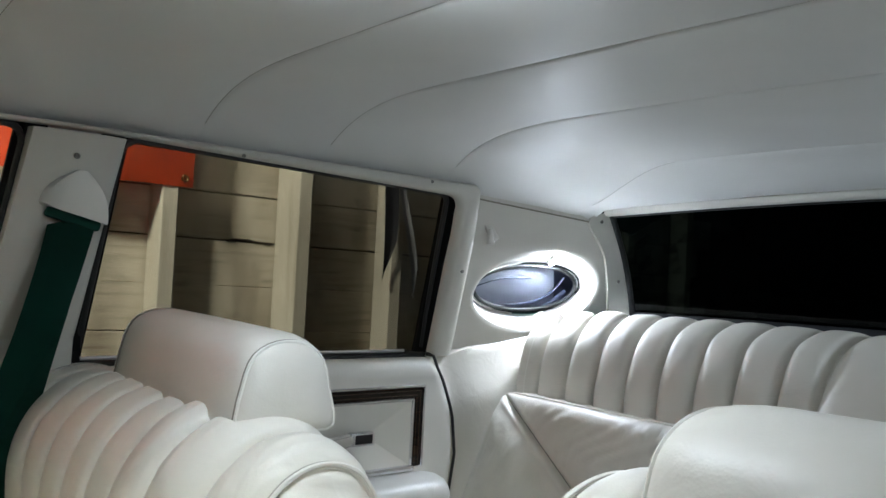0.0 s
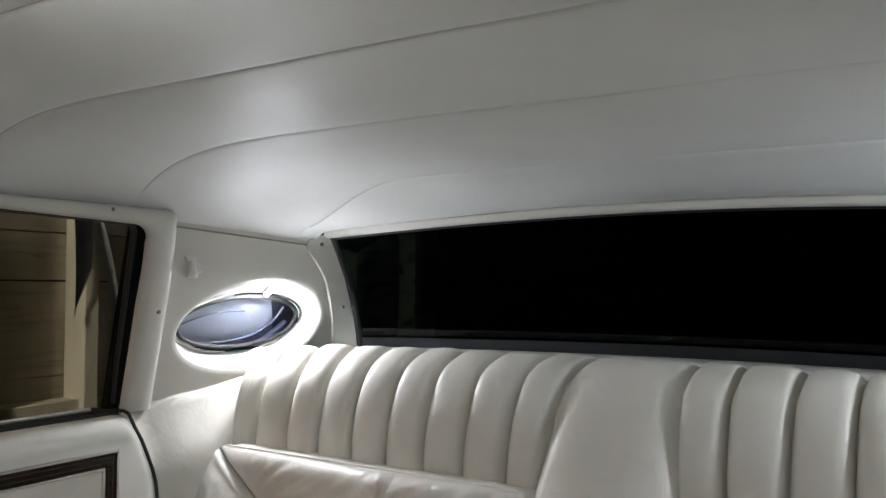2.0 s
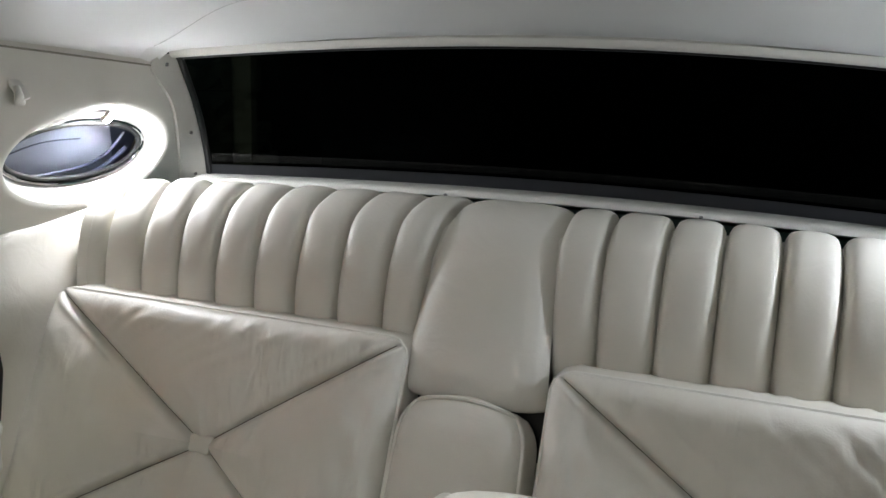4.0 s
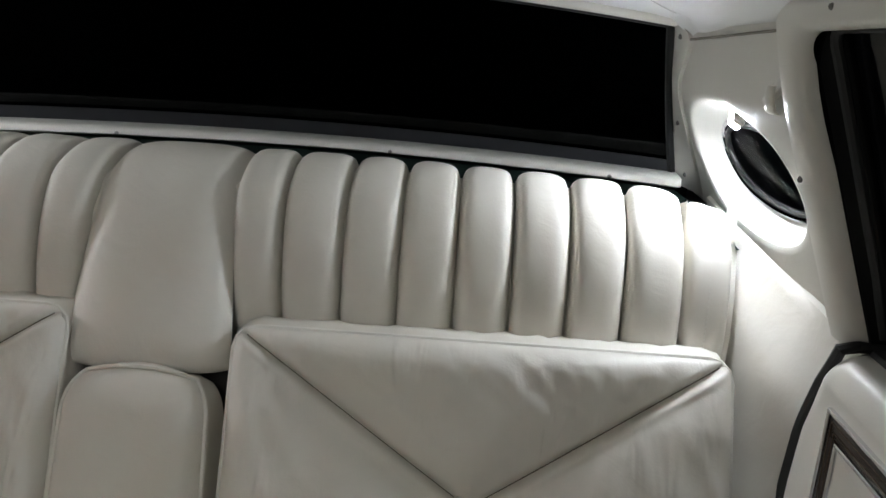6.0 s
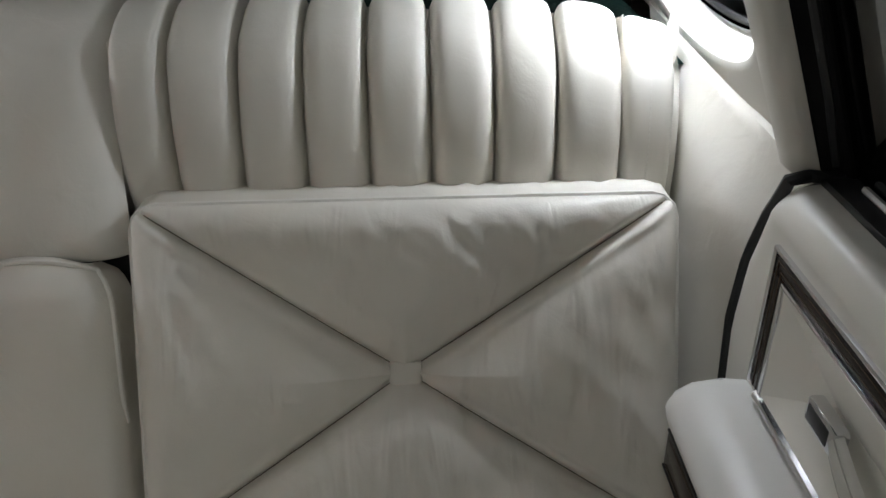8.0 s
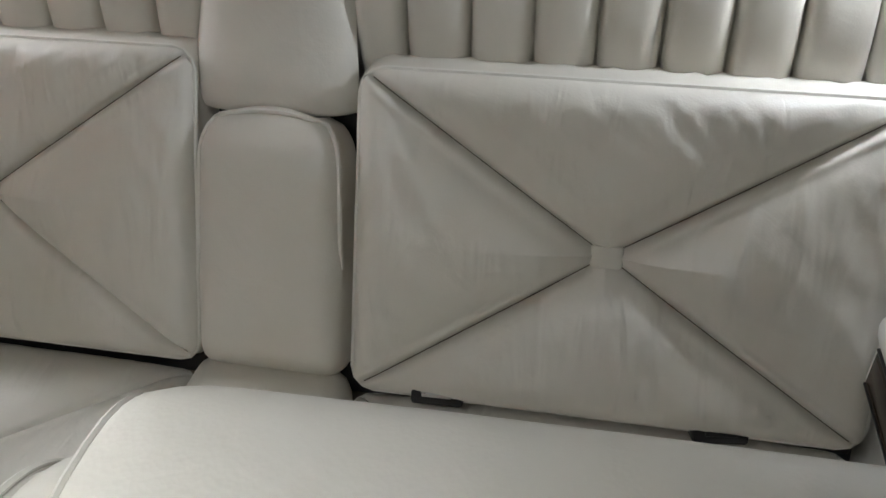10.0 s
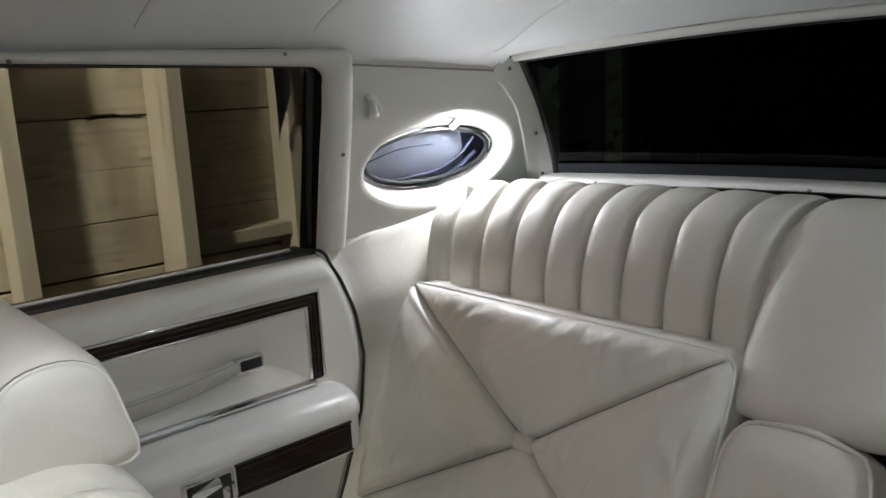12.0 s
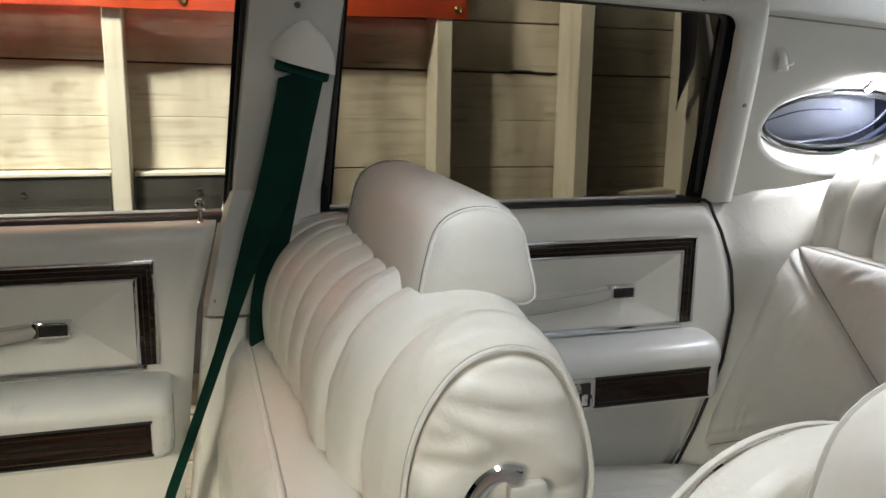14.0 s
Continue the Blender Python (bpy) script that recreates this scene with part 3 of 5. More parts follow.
def rear_window():
    win = thing("rear_window", (0, 0.4, 0.85), "wide curved dark rear window in white screwed trim", "window", "", "structure")
    part("pane", grid(lambda u, v: rear_glass(2 * u - 1, v), 48, 12, thick=0.005), REAR_GLASS, win)

    def side(sign):
        def f(u, v):
            e = rear_glass(sign, v * 1.04 - 0.02)
            wide = 0.046 + 0.026 * v - 0.030 * max(0, (v - 0.90) / 0.10) ** 2
            y, z = e.y - wide, e.z - 0.008
            o = Vector((-sign * (pillar_x(y, z) + 0.004), y, z))
            p = lerp(e + Vector((0.0, 0.006, 0)), o, min(1, u / 0.8)) if u <= 0.8 else o + Vector((0.020 * sign, 0.0, 0)) * ((u - 0.8) / 0.2)
            p.x -= sign * 0.001
            return p
        bm = grid(f, 10, 30)
        bmesh.ops.recalc_face_normals(bm, faces=bm.faces)
        strip = part("side_trim", bm, TRIM, win, "white painted strip with screws", keep=True, angle=60)
        for t in (0.10, 0.44, 0.93):
            p = f(0.42, t)
            screw(p + Vector((-0.0008 * sign, 0, 0)), (-sign, -0.25, 0.1), strip)
        part("seal", tube([rear_glass(sign * 0.992, k / 12) + Vector((0, -0.004, 0)) for k in range(13)], 0.006, 8, up=(1, 0, 0)), RUBBER, win, "black rubber seal", keep=True)
    side(1)
    side(-1)

    def sill(u, v):
        s = 2 * v - 1
        e = rear_glass(s, 0.060)
        prof = [(0.004, -0.001), (-0.004, 0.001), (-0.038, -0.001), (-0.045, -0.004), (-0.047, -0.007), (-0.048, -0.0145), (-0.02, -0.021)][round(u * 6)]
        return e + Vector((0, prof[0], prof[1]))
    strip = part("sill_trim", grid(sill, 6, 60), TRIM, win, "white painted strip with screws", angle=50)
    for x in (-0.60, -0.235, 0.24, 0.60):
        p = sill(0.667, (x / 0.702 + 1) / 2) + Vector((0, -0.0012, -0.006))
        screw(p, (0, -1, 0.1), strip)

    def head(u, v):
        s = 2 * v - 1
        e = rear_glass(s, 1.0)
        prof = [(0.006, -0.002), (-0.003, -0.007), (-0.014, -0.007), (-0.020, -0.002), (-0.022, 0.006), (-0.012, 0.014)][round(u * 5)]
        return e + Vector((0, prof[0], prof[1] + 0.002))
    part("head_trim", grid(head, 5, 48), TRIM, win, "thin white strip under the roof lining", angle=50)
    part("seal", tube([rear_glass(k / 24 - 1, 0.985) + Vector((0, -0.004, 0)) for k in range(49)], 0.005, 8), RUBBER, win, "black rubber seal")
    # grey strip on the pane imitates the white sill mirrored in it
    def reflection_band(u, v):
        p = rear_glass(2 * u - 1, lerp(0.03, 0.155, v))
        return p + Vector((0, -0.004, -0.002))
    part("lower_border", grid(reflection_band, 48, 3, thick=0.001), SILL_REFLECTION, win, "dark grey band painted in for the sill's reflection in the pane")

    # dark green shelf behind the seat
    def shelf(u, v):
        s = 2 * u - 1
        back = rear_glass(s, 0.05) + Vector((0, -0.015, -0.024))
        front = Vector((0.74 * s, 0.12, 0.812))
        return lerp(front, back, v)
    structure("parcel_shelf", grid(shelf, 24, 6, thick=0.015), CARPET, "dark green carpeted shelf behind the rear seat", "shelf")


def b_pillar(tag):
    """The post between the doors, with its bevelled upper trim."""
    rings = []
    for z in (0.655, 0.70, 0.78, 0.83, 0.95, 1.05, 1.108):
        y0 = interp(z, [(0.655, -0.975), (0.79, -0.945), (0.83, -0.930), (1.108, -0.905)])
        y1 = interp(z, [(0.655, -0.836), (0.80, -0.800), (1.108, -0.782)])
        x = side_x(z)
        rings.append([Vector(p) for p in ((x - 0.07, y0, z), (x - 0.004, y0, z), (x + 0.008, y0 + 0.004, z), (x + 0.012, y0 + 0.022, z),
                                          (x + 0.013, y0 + 0.030, z), (x + 0.013, y1 - 0.030, z), (x + 0.009, y1 - 0.020, z),
                                          (x + 0.004, y1 - 0.004, z), (x - 0.006, y1, z), (x - 0.07, y1, z))])
    up = structure("door_pillar_" + tag, loft(rings), TRIM, "off-white painted trim post between the car doors", "trim", angle=40)
    screw((side_x(1.08) + 0.014, -0.846, 1.078), (1, 0, -0.25), up, 0.004)
    screw((side_x(0.68) + 0.008, -0.958, 0.676), (1, 0, 0), up, 0.0035)
    rings = []
    for z in (0.02, 0.36, 0.50, 0.60, 0.650):
        y0 = interp(z, [(0.0, -1.05), (0.378, -1.004), (0.653, -0.975)])
        x = -0.735
        rings.append([Vector(p) for p in ((x - 0.05, y0, z), (x - 0.004, y0, z), (x + 0.006, y0 + 0.008, z), (x + 0.010, y0 + 0.04, z),
                                          (x + 0.010, -0.86, z), (x + 0.004, -0.82, z), (x - 0.05, -0.815, z))])
    structure("lower_pillar_" + tag, loft(rings), VINYL, "cream lower pillar cover between the doors", "trim", angle=40)
    # seat belt guide and belt
    guide = thing("seat_belt", (-0.70, -0.83, 0.40), "dark green seat belt hung from a cream guide on the pillar", "seat belt")
    x = side_x(1.0) + 0.012
    cover = []
    for k in range(8):
        v = k / 7
        z = lerp(1.006, 1.060, v)
        w = 0.039 * (1 - v ** 2.4) + 0.006
        d = 0.026 * (1 - 0.65 * v)
        yc = -0.838 + 0.002 * v
        x = side_x(z) + 0.012
        cover.append([Vector(q) for q in ((x, yc - w, z + 0.010 * (1 - v)), (x + d * 0.8, yc - w * 0.85, z + 0.008 * (1 - v)), (x + d, yc - w * 0.4, z),
                                          (x + d, yc + w * 0.5, z - 0.010 * (1 - v)), (x + d * 0.8, yc + w * 0.9, z - 0.014 * (1 - v)), (x, yc + w, z - 0.014 * (1 - v)))])
    part("guide_cover", loft(cover), VINYL, guide, "cream plastic guide cover", angle=60)
    x = side_x(1.0) + 0.020
    part("slot_plate", box((x, -0.838, 0.997), (0.014, 0.072, 0.014), 0.004, 2, Matrix.Rotation(radians(-14), 4, "X")), GREEN, guide)
    part("bracket", box((x - 0.002, -0.868, 1.010), (0.012, 0.010, 0.018), 0.003, 2), CHROME, guide, "bare metal bracket")

    def strap(name, path, widths, twists, t=0.0016):
        pts = spline(path, 6)
        n = len(pts) - 1
        def f(u, v):
            p = pts[round(v * n)]
            k = v * (len(widths) - 1)
            a = radians(interp(k, list(enumerate(twists))))
            w = interp(k, list(enumerate(widths))) * (u - 0.5)
            return p + Vector((math.sin(a) * w, math.cos(a) * w, 0.25 * w + 0.0015 * math.sin(9 * v + 5 * u)))
        part(name, grid(f, 4, n, thick=t), GREEN, guide, angle=60)
    strap("rear_strap", [(x - 0.002, -0.838, 0.995), (x - 0.004, -0.864, 0.86), (x - 0.010, -0.884, 0.74), (x - 0.016, -0.900, 0.64), (x - 0.02, -0.90, 0.40)],
          (0.062, 0.055, 0.042, 0.032, 0.030), (0, 0, 0, 0, 0))
    strap("front_strap", [(x + 0.004, -0.838, 0.994), (x + 0.007, -0.868, 0.87), (x + 0.010, -0.900, 0.785), (x + 0.012, -0.925, 0.72), (x + 0.016, -0.957, 0.626),
                          (x + 0.022, -1.002, 0.504), (x + 0.028, -1.038, 0.405), (x + 0.030, -1.06, 0.30)],
          (0.062, 0.058, 0.044, 0.032, 0.022, 0.018, 0.017, 0.017), (0, 5, 20, 35, 45, 40, 30, 20))


headliner()
for SIDE, tag in ((1, "left"), (-1, "right")):
    pillar_panel(tag)
    door_post(tag)
    quarter_panel(tag)
    if SIDE > 0:
        b_pillar(tag)
    else:
        structure("door_pillar_right", box((-0.745, -0.88, 0.56), (0.05, 0.12, 1.08), 0.01), TRIM, "off-white painted trim post between the car doors", "trim")
SIDE = 1
rear_window()
structure("floor", box((0, -0.75, 0.01), (1.56, 2.5, 0.03), 0.0), FLOOR_CARPET, "beige carpeted car floor", "floor")
structure("wall_front", box((0, -1.98, 0.40), (1.56, 0.05, 0.80), 0.01), DASH, "plain dark bulkhead under the windscreen", "wall")
structure("window_front", grid(lambda u, v: Vector((lerp(-0.72, 0.72, u), lerp(-2.15, -1.90, v) - 0.0, lerp(0.78, 1.16, v))), 8, 4, thick=0.005), GLASS, "plain windscreen glass", "window")
structure("wall_rear", box((0, 0.62, 0.42), (1.56, 0.03, 0.82), 0.0), PAINT, "dark bulkhead behind the rear seat", "wall")

# ---- outside: garage ----
structure("ground", grid(lambda u, v: Vector((lerp(-120, 120, u), lerp(-120, 120, v), -0.26)), 8, 8), CONCRETE, "grey concrete floor running out into the dark", "ground")
WALL_X = -1.600
garage = thing("garage_wall", (WALL_X, -0.9, -0.26), "whitewashed board wall on bare studs with a cracked board", "wall", "", "structure")
COURSE = 0.1225
STUDS = [-2.62, -2.25, -1.88, -1.505, -1.132, -0.762, -0.392, -0.038, 0.297, 0.66, 1.02, 1.39, 1.76]
rng = random.Random(4)
for k in range(22):
    z0 = -0.25 + k * COURSE + 0.035
    bm = box((WALL_X + rng.uniform(-0.001, 0.001), -0.6 + rng.uniform(-0.2, 0.2), z0 + COURSE / 2), (0.02, 5.0, COURSE - 0.0022), 0.002, 1, Matrix.Rotation(-0.012, 4, "X"))
    part("board", bm, PLANK, garage)
part("backing", box((WALL_X - 0.03, -0.9, 1.1), (0.02, 6.8, 2.75), 0), CRACK, garage, "dark gap behind the boards")
bm = bmesh.new()
crack = [Vector((WALL_X + 0.0112, lerp(-0.20, -0.070, k / 10), 1.004 + 0.004 * math.sin(k * 0.5) + 0.0015 * (k % 3))) for k in range(11)]
tube(crack, 0.0042, 6, bm=bm, flat=0.8)
part("crack", bm, CRACK, garage, "open crack along a board")
for y in STUDS:
    deep = 0.125 if abs(y + 0.038) < 0.1 else 0.088
    part("stud", box((WALL_X + 0.012 + deep / 2, y, 1.05), (deep, 0.041, 2.62), 0.003, 1), STUD, garage)
for k, h in ((2, 0.762), (3, 0.762), (4, 0.760)):
    y = (STUDS[k] + STUDS[k + 1]) / 2
    part("dark_board", box((WALL_X + 0.045, y, h - 0.24), (0.02, 0.318, 0.48), 0.004, 1), PANEL_DARK, garage, "dark grey board between the studs")
    part("rail", box((WALL_X + 0.035, y, h + 0.006), (0.05, 0.322, 0.010), 0.002, 1), STUD, garage)
    part("nail", lathe((WALL_X + 0.058, y - 0.02, h - 0.035), (1, 0, 0), [(0.006, -0.004), (0.006, 0.001), (0.003, 0.003)], 8), CHROME, garage)
for k in (7, 8):
    y = (STUDS[k] + STUDS[k + 1]) / 2
    part("rail", box((WALL_X + 0.045, y, 0.682), (0.07, 0.300, 0.035), 0.003, 1), STUD, garage, "short wooden rail between studs")


def tarpaulin():
    y0, y1 = -2.4, -0.340
    def f(u, v):
        y = lerp(y0, y1, u)
        z = lerp(1.127, 1.60, v)
        x = WALL_X + 0.108 + 0.006 * noise.noise(Vector((y * 7, z * 5, 1))) + 0.004 * math.sin(y * 21)
        return Vector((x, y + 0.004 * noise.noise(Vector((z * 12, 3, 1))), z + 0.004 * noise.noise(Vector((y * 6, 0, 2)))))
    t = thing("tarpaulin", (WALL_X + 0.11, -1.3, 1.14), "glossy orange tarpaulin strip with brass eyelets hung on the studs", "tarpaulin")
    part("sheet", grid(f, 120, 14, thick=0.002), TARP, t, angle=70)
    part("hem", grid(lambda u, v: f(u, v * 0.06) + Vector((0.003, 0, 0)), 120, 2, thick=0.0025), TARP, t)
    for y in (-0.362, -0.985, -1.62, -2.25):
        u = (y - y0) / (y1 - y0)
        part("eyelet", lathe(f(u, 0.045) + Vector((0.006, 0, 0)), (1, 0, 0), [(0.010, -0.003), (0.010, 0.001), (0.007, 0.003), (0.005, 0.001), (0.005, -0.003)], 14), BRASS, t, "brass eyelet")


tarpaulin()


def hanging_strip(label, material, top, low, w0, w1, bow):
    """A narrow strip flat against the studs, tapering to a slanted tip."""
    ob = thing("hanging_strip", low, label, "cloth strip", "strips hung on the garage wall")
    def f(u, v):
        y, z = lerp(low[1], top[1], v), lerp(low[2], top[2], v)
        w = lerp(w0, w1, v) * min(1, 0.12 + v * 7 * (1 - 0.35 * u)) + bow * math.sin(math.pi * v)
        return Vector((low[0] + 0.006 * math.sin(6 * v) + 0.004 * math.cos(5 * u), y + w * u, z + 0.012 * (1 - v) * u * 2))
    part("strip", grid(f, 6, 20, thick=0.003), material, ob, angle=70)


hanging_strip("dark blue-grey cloth strip hung beside a stud", DARK_CLOTH, (WALL_X + 0.115, 0.222, 1.45), (WALL_X + 0.115, 0.236, 0.908), 0.042, 0.048, 0.006)
hanging_strip("pale grey strip set askew over a stud", PALE_STRIP, (WALL_X + 0.125, 0.255, 1.30), (WALL_X + 0.125, 0.345, 0.862), 0.024, 0.020, 0.004)
structure("garage_ceiling", box((-0.2, -1.6, 2.46), (3.2, 6.0, 0.04), 0), PLASTER, "plain board ceiling of the garage", "ceiling")
work_lamp = thing("work_lamp", (-0.85, -1.50, 2.09), "plain work lamp hung on a cord from the garage ceiling", "lamp")
part("housing", box((-0.85, -1.50, 2.105), (0.14, 0.16, 0.03), 0.006), BLACK, work_lamp)
part("cord", tube([(-0.85, -1.50, 2.11), (-0.85, -1.50, 2.44)], 0.004, 6), BLACK, work_lamp)
# made-up fixture for the added lamp
fill_lamp = thing("fill_lamp", (2.05, -2.48, -0.26), "added unseen lamp on a pole beside the car", "lamp")
part("pole", tube([(2.10, -2.51, -0.26), (2.10, -2.51, 1.60)], 0.02, 10), BLACK, fill_lamp)
part("housing", box((2.06, -2.48, 1.61), (0.06, 0.32, 0.32), 0.01, 2, Matrix.Rotation(radians(-25), 4, "Z")), BLACK, fill_lamp)

# ---- doors ----
def front_edge(z):
    return interp(z, [(0.0, -1.06), (0.378, -1.012), (0.657, -0.984), (0.788, -0.951), (0.82, -0.945)])


def bar(y0, z0, y1, z1, w, x, proud=0.004):
    """A flat rounded strip on the door face between two points."""
    a, b = Vector((x, y0, z0)), Vector((x, y1, z1))
    d = b - a
    m = Matrix.Rotation(math.atan2(d.z, d.y), 4, "X")
    return box((a + b) / 2, (proud * 2, d.length, w), min(w, proud * 2) * 0.3, 2, m)


def car_door(name, label, y0, edge, trim0, trim1, arm0, arm1, win, ash, pin):
    """A door with its padded panel, framed insert, pull strap, armrest and window. win: its four corners' y."""
    door = thing(name, (-0.76, (y0 + trim1) / 2, 0.02), label, "car door", "car doors")
    prof = [(-0.736, 0.03), (-0.736, 0.35), (-0.736, 0.60), (-0.735, 0.70), (-0.733, 0.742), (-0.731, 0.756), (-0.733, 0.769),
            (-0.740, 0.780), (-0.752, 0.785), (-0.778, 0.787)]
    line = spline([Vector((a, 0, b)) for a, b in prof], 3)
    zs = sorted({round(p.z, 4) for p in line if not 0.575 < p.z < 0.745} | {0.580, 0.584, 0.592, 0.612, 0.635, 0.660, 0.685, 0.704, 0.712, 0.716, 0.735})
    px = lambda z: interp(z, [(p.z, p.x) for p in line])
    f0, f1 = trim0 + 0.004, trim1 - 0.020
    ys = [y0, lerp(y0, trim0, 0.5), trim0 - 0.002, f0] + [lerp(f0, f1, k / 6) for k in range(1, 6)] + [f1, f1 + 0.004, trim1]
    rest = [1 - (1 - k / 12) ** 1.8 for k in range(1, 13)]

    def face(k, z):
        e = edge(z) - 0.001
        y = ys[k] if k < len(ys) else lerp(trim1, e, rest[k - len(ys)])
        near = max(0, 1 - (e - y) / 0.022)
        sunk = 0.030 if f0 <= y <= f1 and 0.584 <= z <= 0.712 else 0.0
        return Vector((px(z) - sunk - 0.012 * near ** 2, y, z))
    nu, nv = len(ys) + 11, len(zs) - 1
    bm = grid(lambda u, v: face(round(u * nu), zs[round(v * nv)]), nu, nv)
    bmesh.ops.recalc_face_normals(bm, faces=bm.faces)
    part("inner_panel", bm, VINYL, door, "cream padded vinyl panel", angle=60)
    part("outer_skin", box((-0.835, (y0 + edge(0.4)) / 2, 0.38), (0.03, edge(0.4) - y0 - 0.01, 0.80), 0.01), PAINT, door, "dark green painted skin")
    # framed insert
    x, zt, zb = -0.7335, 0.737, 0.588
    part("outer_frame", bar(trim0, zt, trim1, zt, 0.005, x, 0.005), CHROME, door, "bright chrome strip")
    part("outer_frame", bar(trim1, zt + 0.0025, trim1, zb, 0.005, x, 0.005), CHROME, door, "bright chrome strip")
    part("wood_strip", bar(trim0, zt - 0.0125, trim1 - 0.003, zt - 0.0125, 0.0195, x, 0.003), WOOD, door, "dark woodgrain strip")
    part("wood_strip", bar(trim1 - 0.0125, zt - 0.022, trim1 - 0.0125, zb, 0.0195, x, 0.003), WOOD, door, "dark woodgrain strip")
    for off in (0.0085, 0.0165):
        part("inlay_line", bar(trim0, zt - off, trim1 - off, zt - off, 0.0009, x, 0.0034), INLAY, door)
        part("inlay_line", bar(trim1 - off, zt - off, trim1 - off, zb, 0.0009, x, 0.0034), INLAY, door)
    part("inner_frame", bar(trim0, zt - 0.025, trim1 - 0.0225, zt - 0.025, 0.005, x, 0.0045), CHROME, door, "bright chrome strip")
    part("inner_frame", bar(trim1 - 0.025, zt - 0.023, trim1 - 0.025, zb, 0.006, x, 0.0045), CHROME, door, "bright chrome strip")
    part("lower_frame", tube([(x + 0.002, trim0, zb - 0.002), (x + 0.002, trim1 - 0.02, zb - 0.002)], 0.006, 8), CHROME, door, "rounded chrome strip")
    a0, a1, b0, b1 = trim0, trim1 - 0.028, zb + 0.004, zt - 0.028
    zc = 0.648

    # four flat facets of stretched vinyl falling to a line behind the strap
    bm = bmesh.new()
    sink = x - 0.020
    tip = a1 - 0.085
    rim, mid = x + 0.002, lambda a, b, t: tuple(lerp(p, q, t) for p, q in zip(a, b))
    A, B, C, D = (rim, a0, b0), (rim, a1, b0), (rim, a1, b1), (rim, a0, b1)
    M, N = (sink, tip, zc), (sink, a0, zc)
    for quad, n in (((A, B, M, N), 10), ((B, C, M, M), 8), ((C, D, N, M), 10)):
        cols = []
        for i in range(n + 1):
            p, q = mid(quad[0], quad[1], i / n), mid(quad[3], quad[2], i / n)
            cols.append([bm.verts.new(mid(p, q, j / 6)) for j in range(7)])
        for ca, cb in zip(cols, cols[1:]):
            for j in range(6):
                bm.faces.new((ca[j], cb[j], cb[j + 1], ca[j + 1]))
    for v in bm.verts:
        v.co.x += 0.0012 * noise.noise(Vector((v.co.y * 18, v.co.z * 30, 2)))
    bmesh.ops.remove_doubles(bm, verts=bm.verts, dist=0.0003)
    bmesh.ops.recalc_face_normals(bm, faces=bm.faces)
    part("insert", bm, VINYL, door, "cream vinyl insert drawn in to a line", angle=12)
    # pull strap
    s1 = trim1 - 0.150
    def strap(u, v):
        y = lerp(s1 - 0.40, s1, v)
        sag = math.sin(math.pi * v)
        w = 0.0100 + 0.0045 * sag ** 0.5
        a = math.pi * u
        return Vector((x - 0.006 + 0.010 * math.sin(a) ** 0.7 + 0.026 * sag ** 0.8, y, zc - 0.010 * sag + w * math.cos(a)))
    belt = part("pull_strap", grid(strap, 10, 28, thick=-0.003), VINYL, door, "cream vinyl pull strap", angle=70)
    for u in (0.22, 0.78):
        part("strap_stitching", tube([strap(u, v) + Vector((0.0008, 0, 0)) for v in np.linspace(0.02, 0.98, 24)], 0.0007, 5), SOFT_SEAM, belt)
    part("strap_plate", box((x - 0.002, s1 + 0.016, zc), (0.014, 0.050, 0.025), 0.003), CHROME, door, "chrome strap end plate")
    part("strap_badge", box((x + 0.0035, s1 + 0.018, zc), (0.005, 0.037, 0.0165), 0.0015), BLACK, door, "black plate inset")
    # armrest
    sec = [(-0.738, 0.577), (-0.705, 0.580), (-0.676, 0.576), (-0.660, 0.566), (-0.653, 0.553), (-0.655, 0.541), (-0.660, 0.535),
           (-0.660, 0.483), (-0.666, 0.475), (-0.690, 0.470), (-0.738, 0.468)]

    def ring(y, s, lift=0.0):
        return [Vector((lerp(-0.738, a, s), y, lerp(0.53, b, 0.4 + 0.6 * s))) for a, b in sec]
    ys = [(arm0, 1), (lerp(arm0, arm1, 0.5), 1), (arm1 - 0.030, 1), (arm1 - 0.016, 0.985), (arm1 - 0.006, 0.92), (arm1, 0.78)]
    part("armrest", loft([ring(y, s) for y, s in ys]), ARM_VINYL, door, "white moulded vinyl armrest", angle=50)
    w1 = arm1 - 0.028
    w0 = (arm0 if not ash else w1 - 0.205)
    part("wood_inset", box((-0.6595, (w0 + w1) / 2, 0.508), (0.006, w1 - w0, 0.043), 0.0015), WOOD, door, "dark glossy woodgrain inset")
    for z in (0.5315, 0.4845):
        part("inset_edge", box((-0.6585, (w0 + w1) / 2, z), (0.005, w1 - w0 + 0.004, 0.003), 0.001), BLACK, door)
    for z in (0.5245, 0.4915):
        part("inlay_line", bar(w0 + 0.006, z, w1 - 0.006, z, 0.0009, -0.6598, 0.0036), INLAY, door)
    if ash:
        c = w0 - 0.045
        tray = part("ashtray", box((-0.6585, c, 0.508), (0.010, 0.080, 0.052), 0.003), CHROME, door, "shiny chrome ashtray and switch plate")
        part("tray_opening", box((-0.6535, c, 0.508), (0.004, 0.068, 0.040), 0.002), BLACK, tray)
        part("tray_lid", box((-0.6515, c - 0.006, 0.516), (0.008, 0.046, 0.016), 0.003, 2, Matrix.Rotation(radians(14), 4, "X")), CHROME, tray)
        part("switch", box((-0.6515, c + 0.022, 0.502), (0.008, 0.012, 0.020), 0.003), CHROME, tray)
    # window
    ya, yb, yc, yd = win          # lower front, lower rear, upper rear, upper front
    gx = lambda z: -0.796 + 0.46 * (z - 0.80)
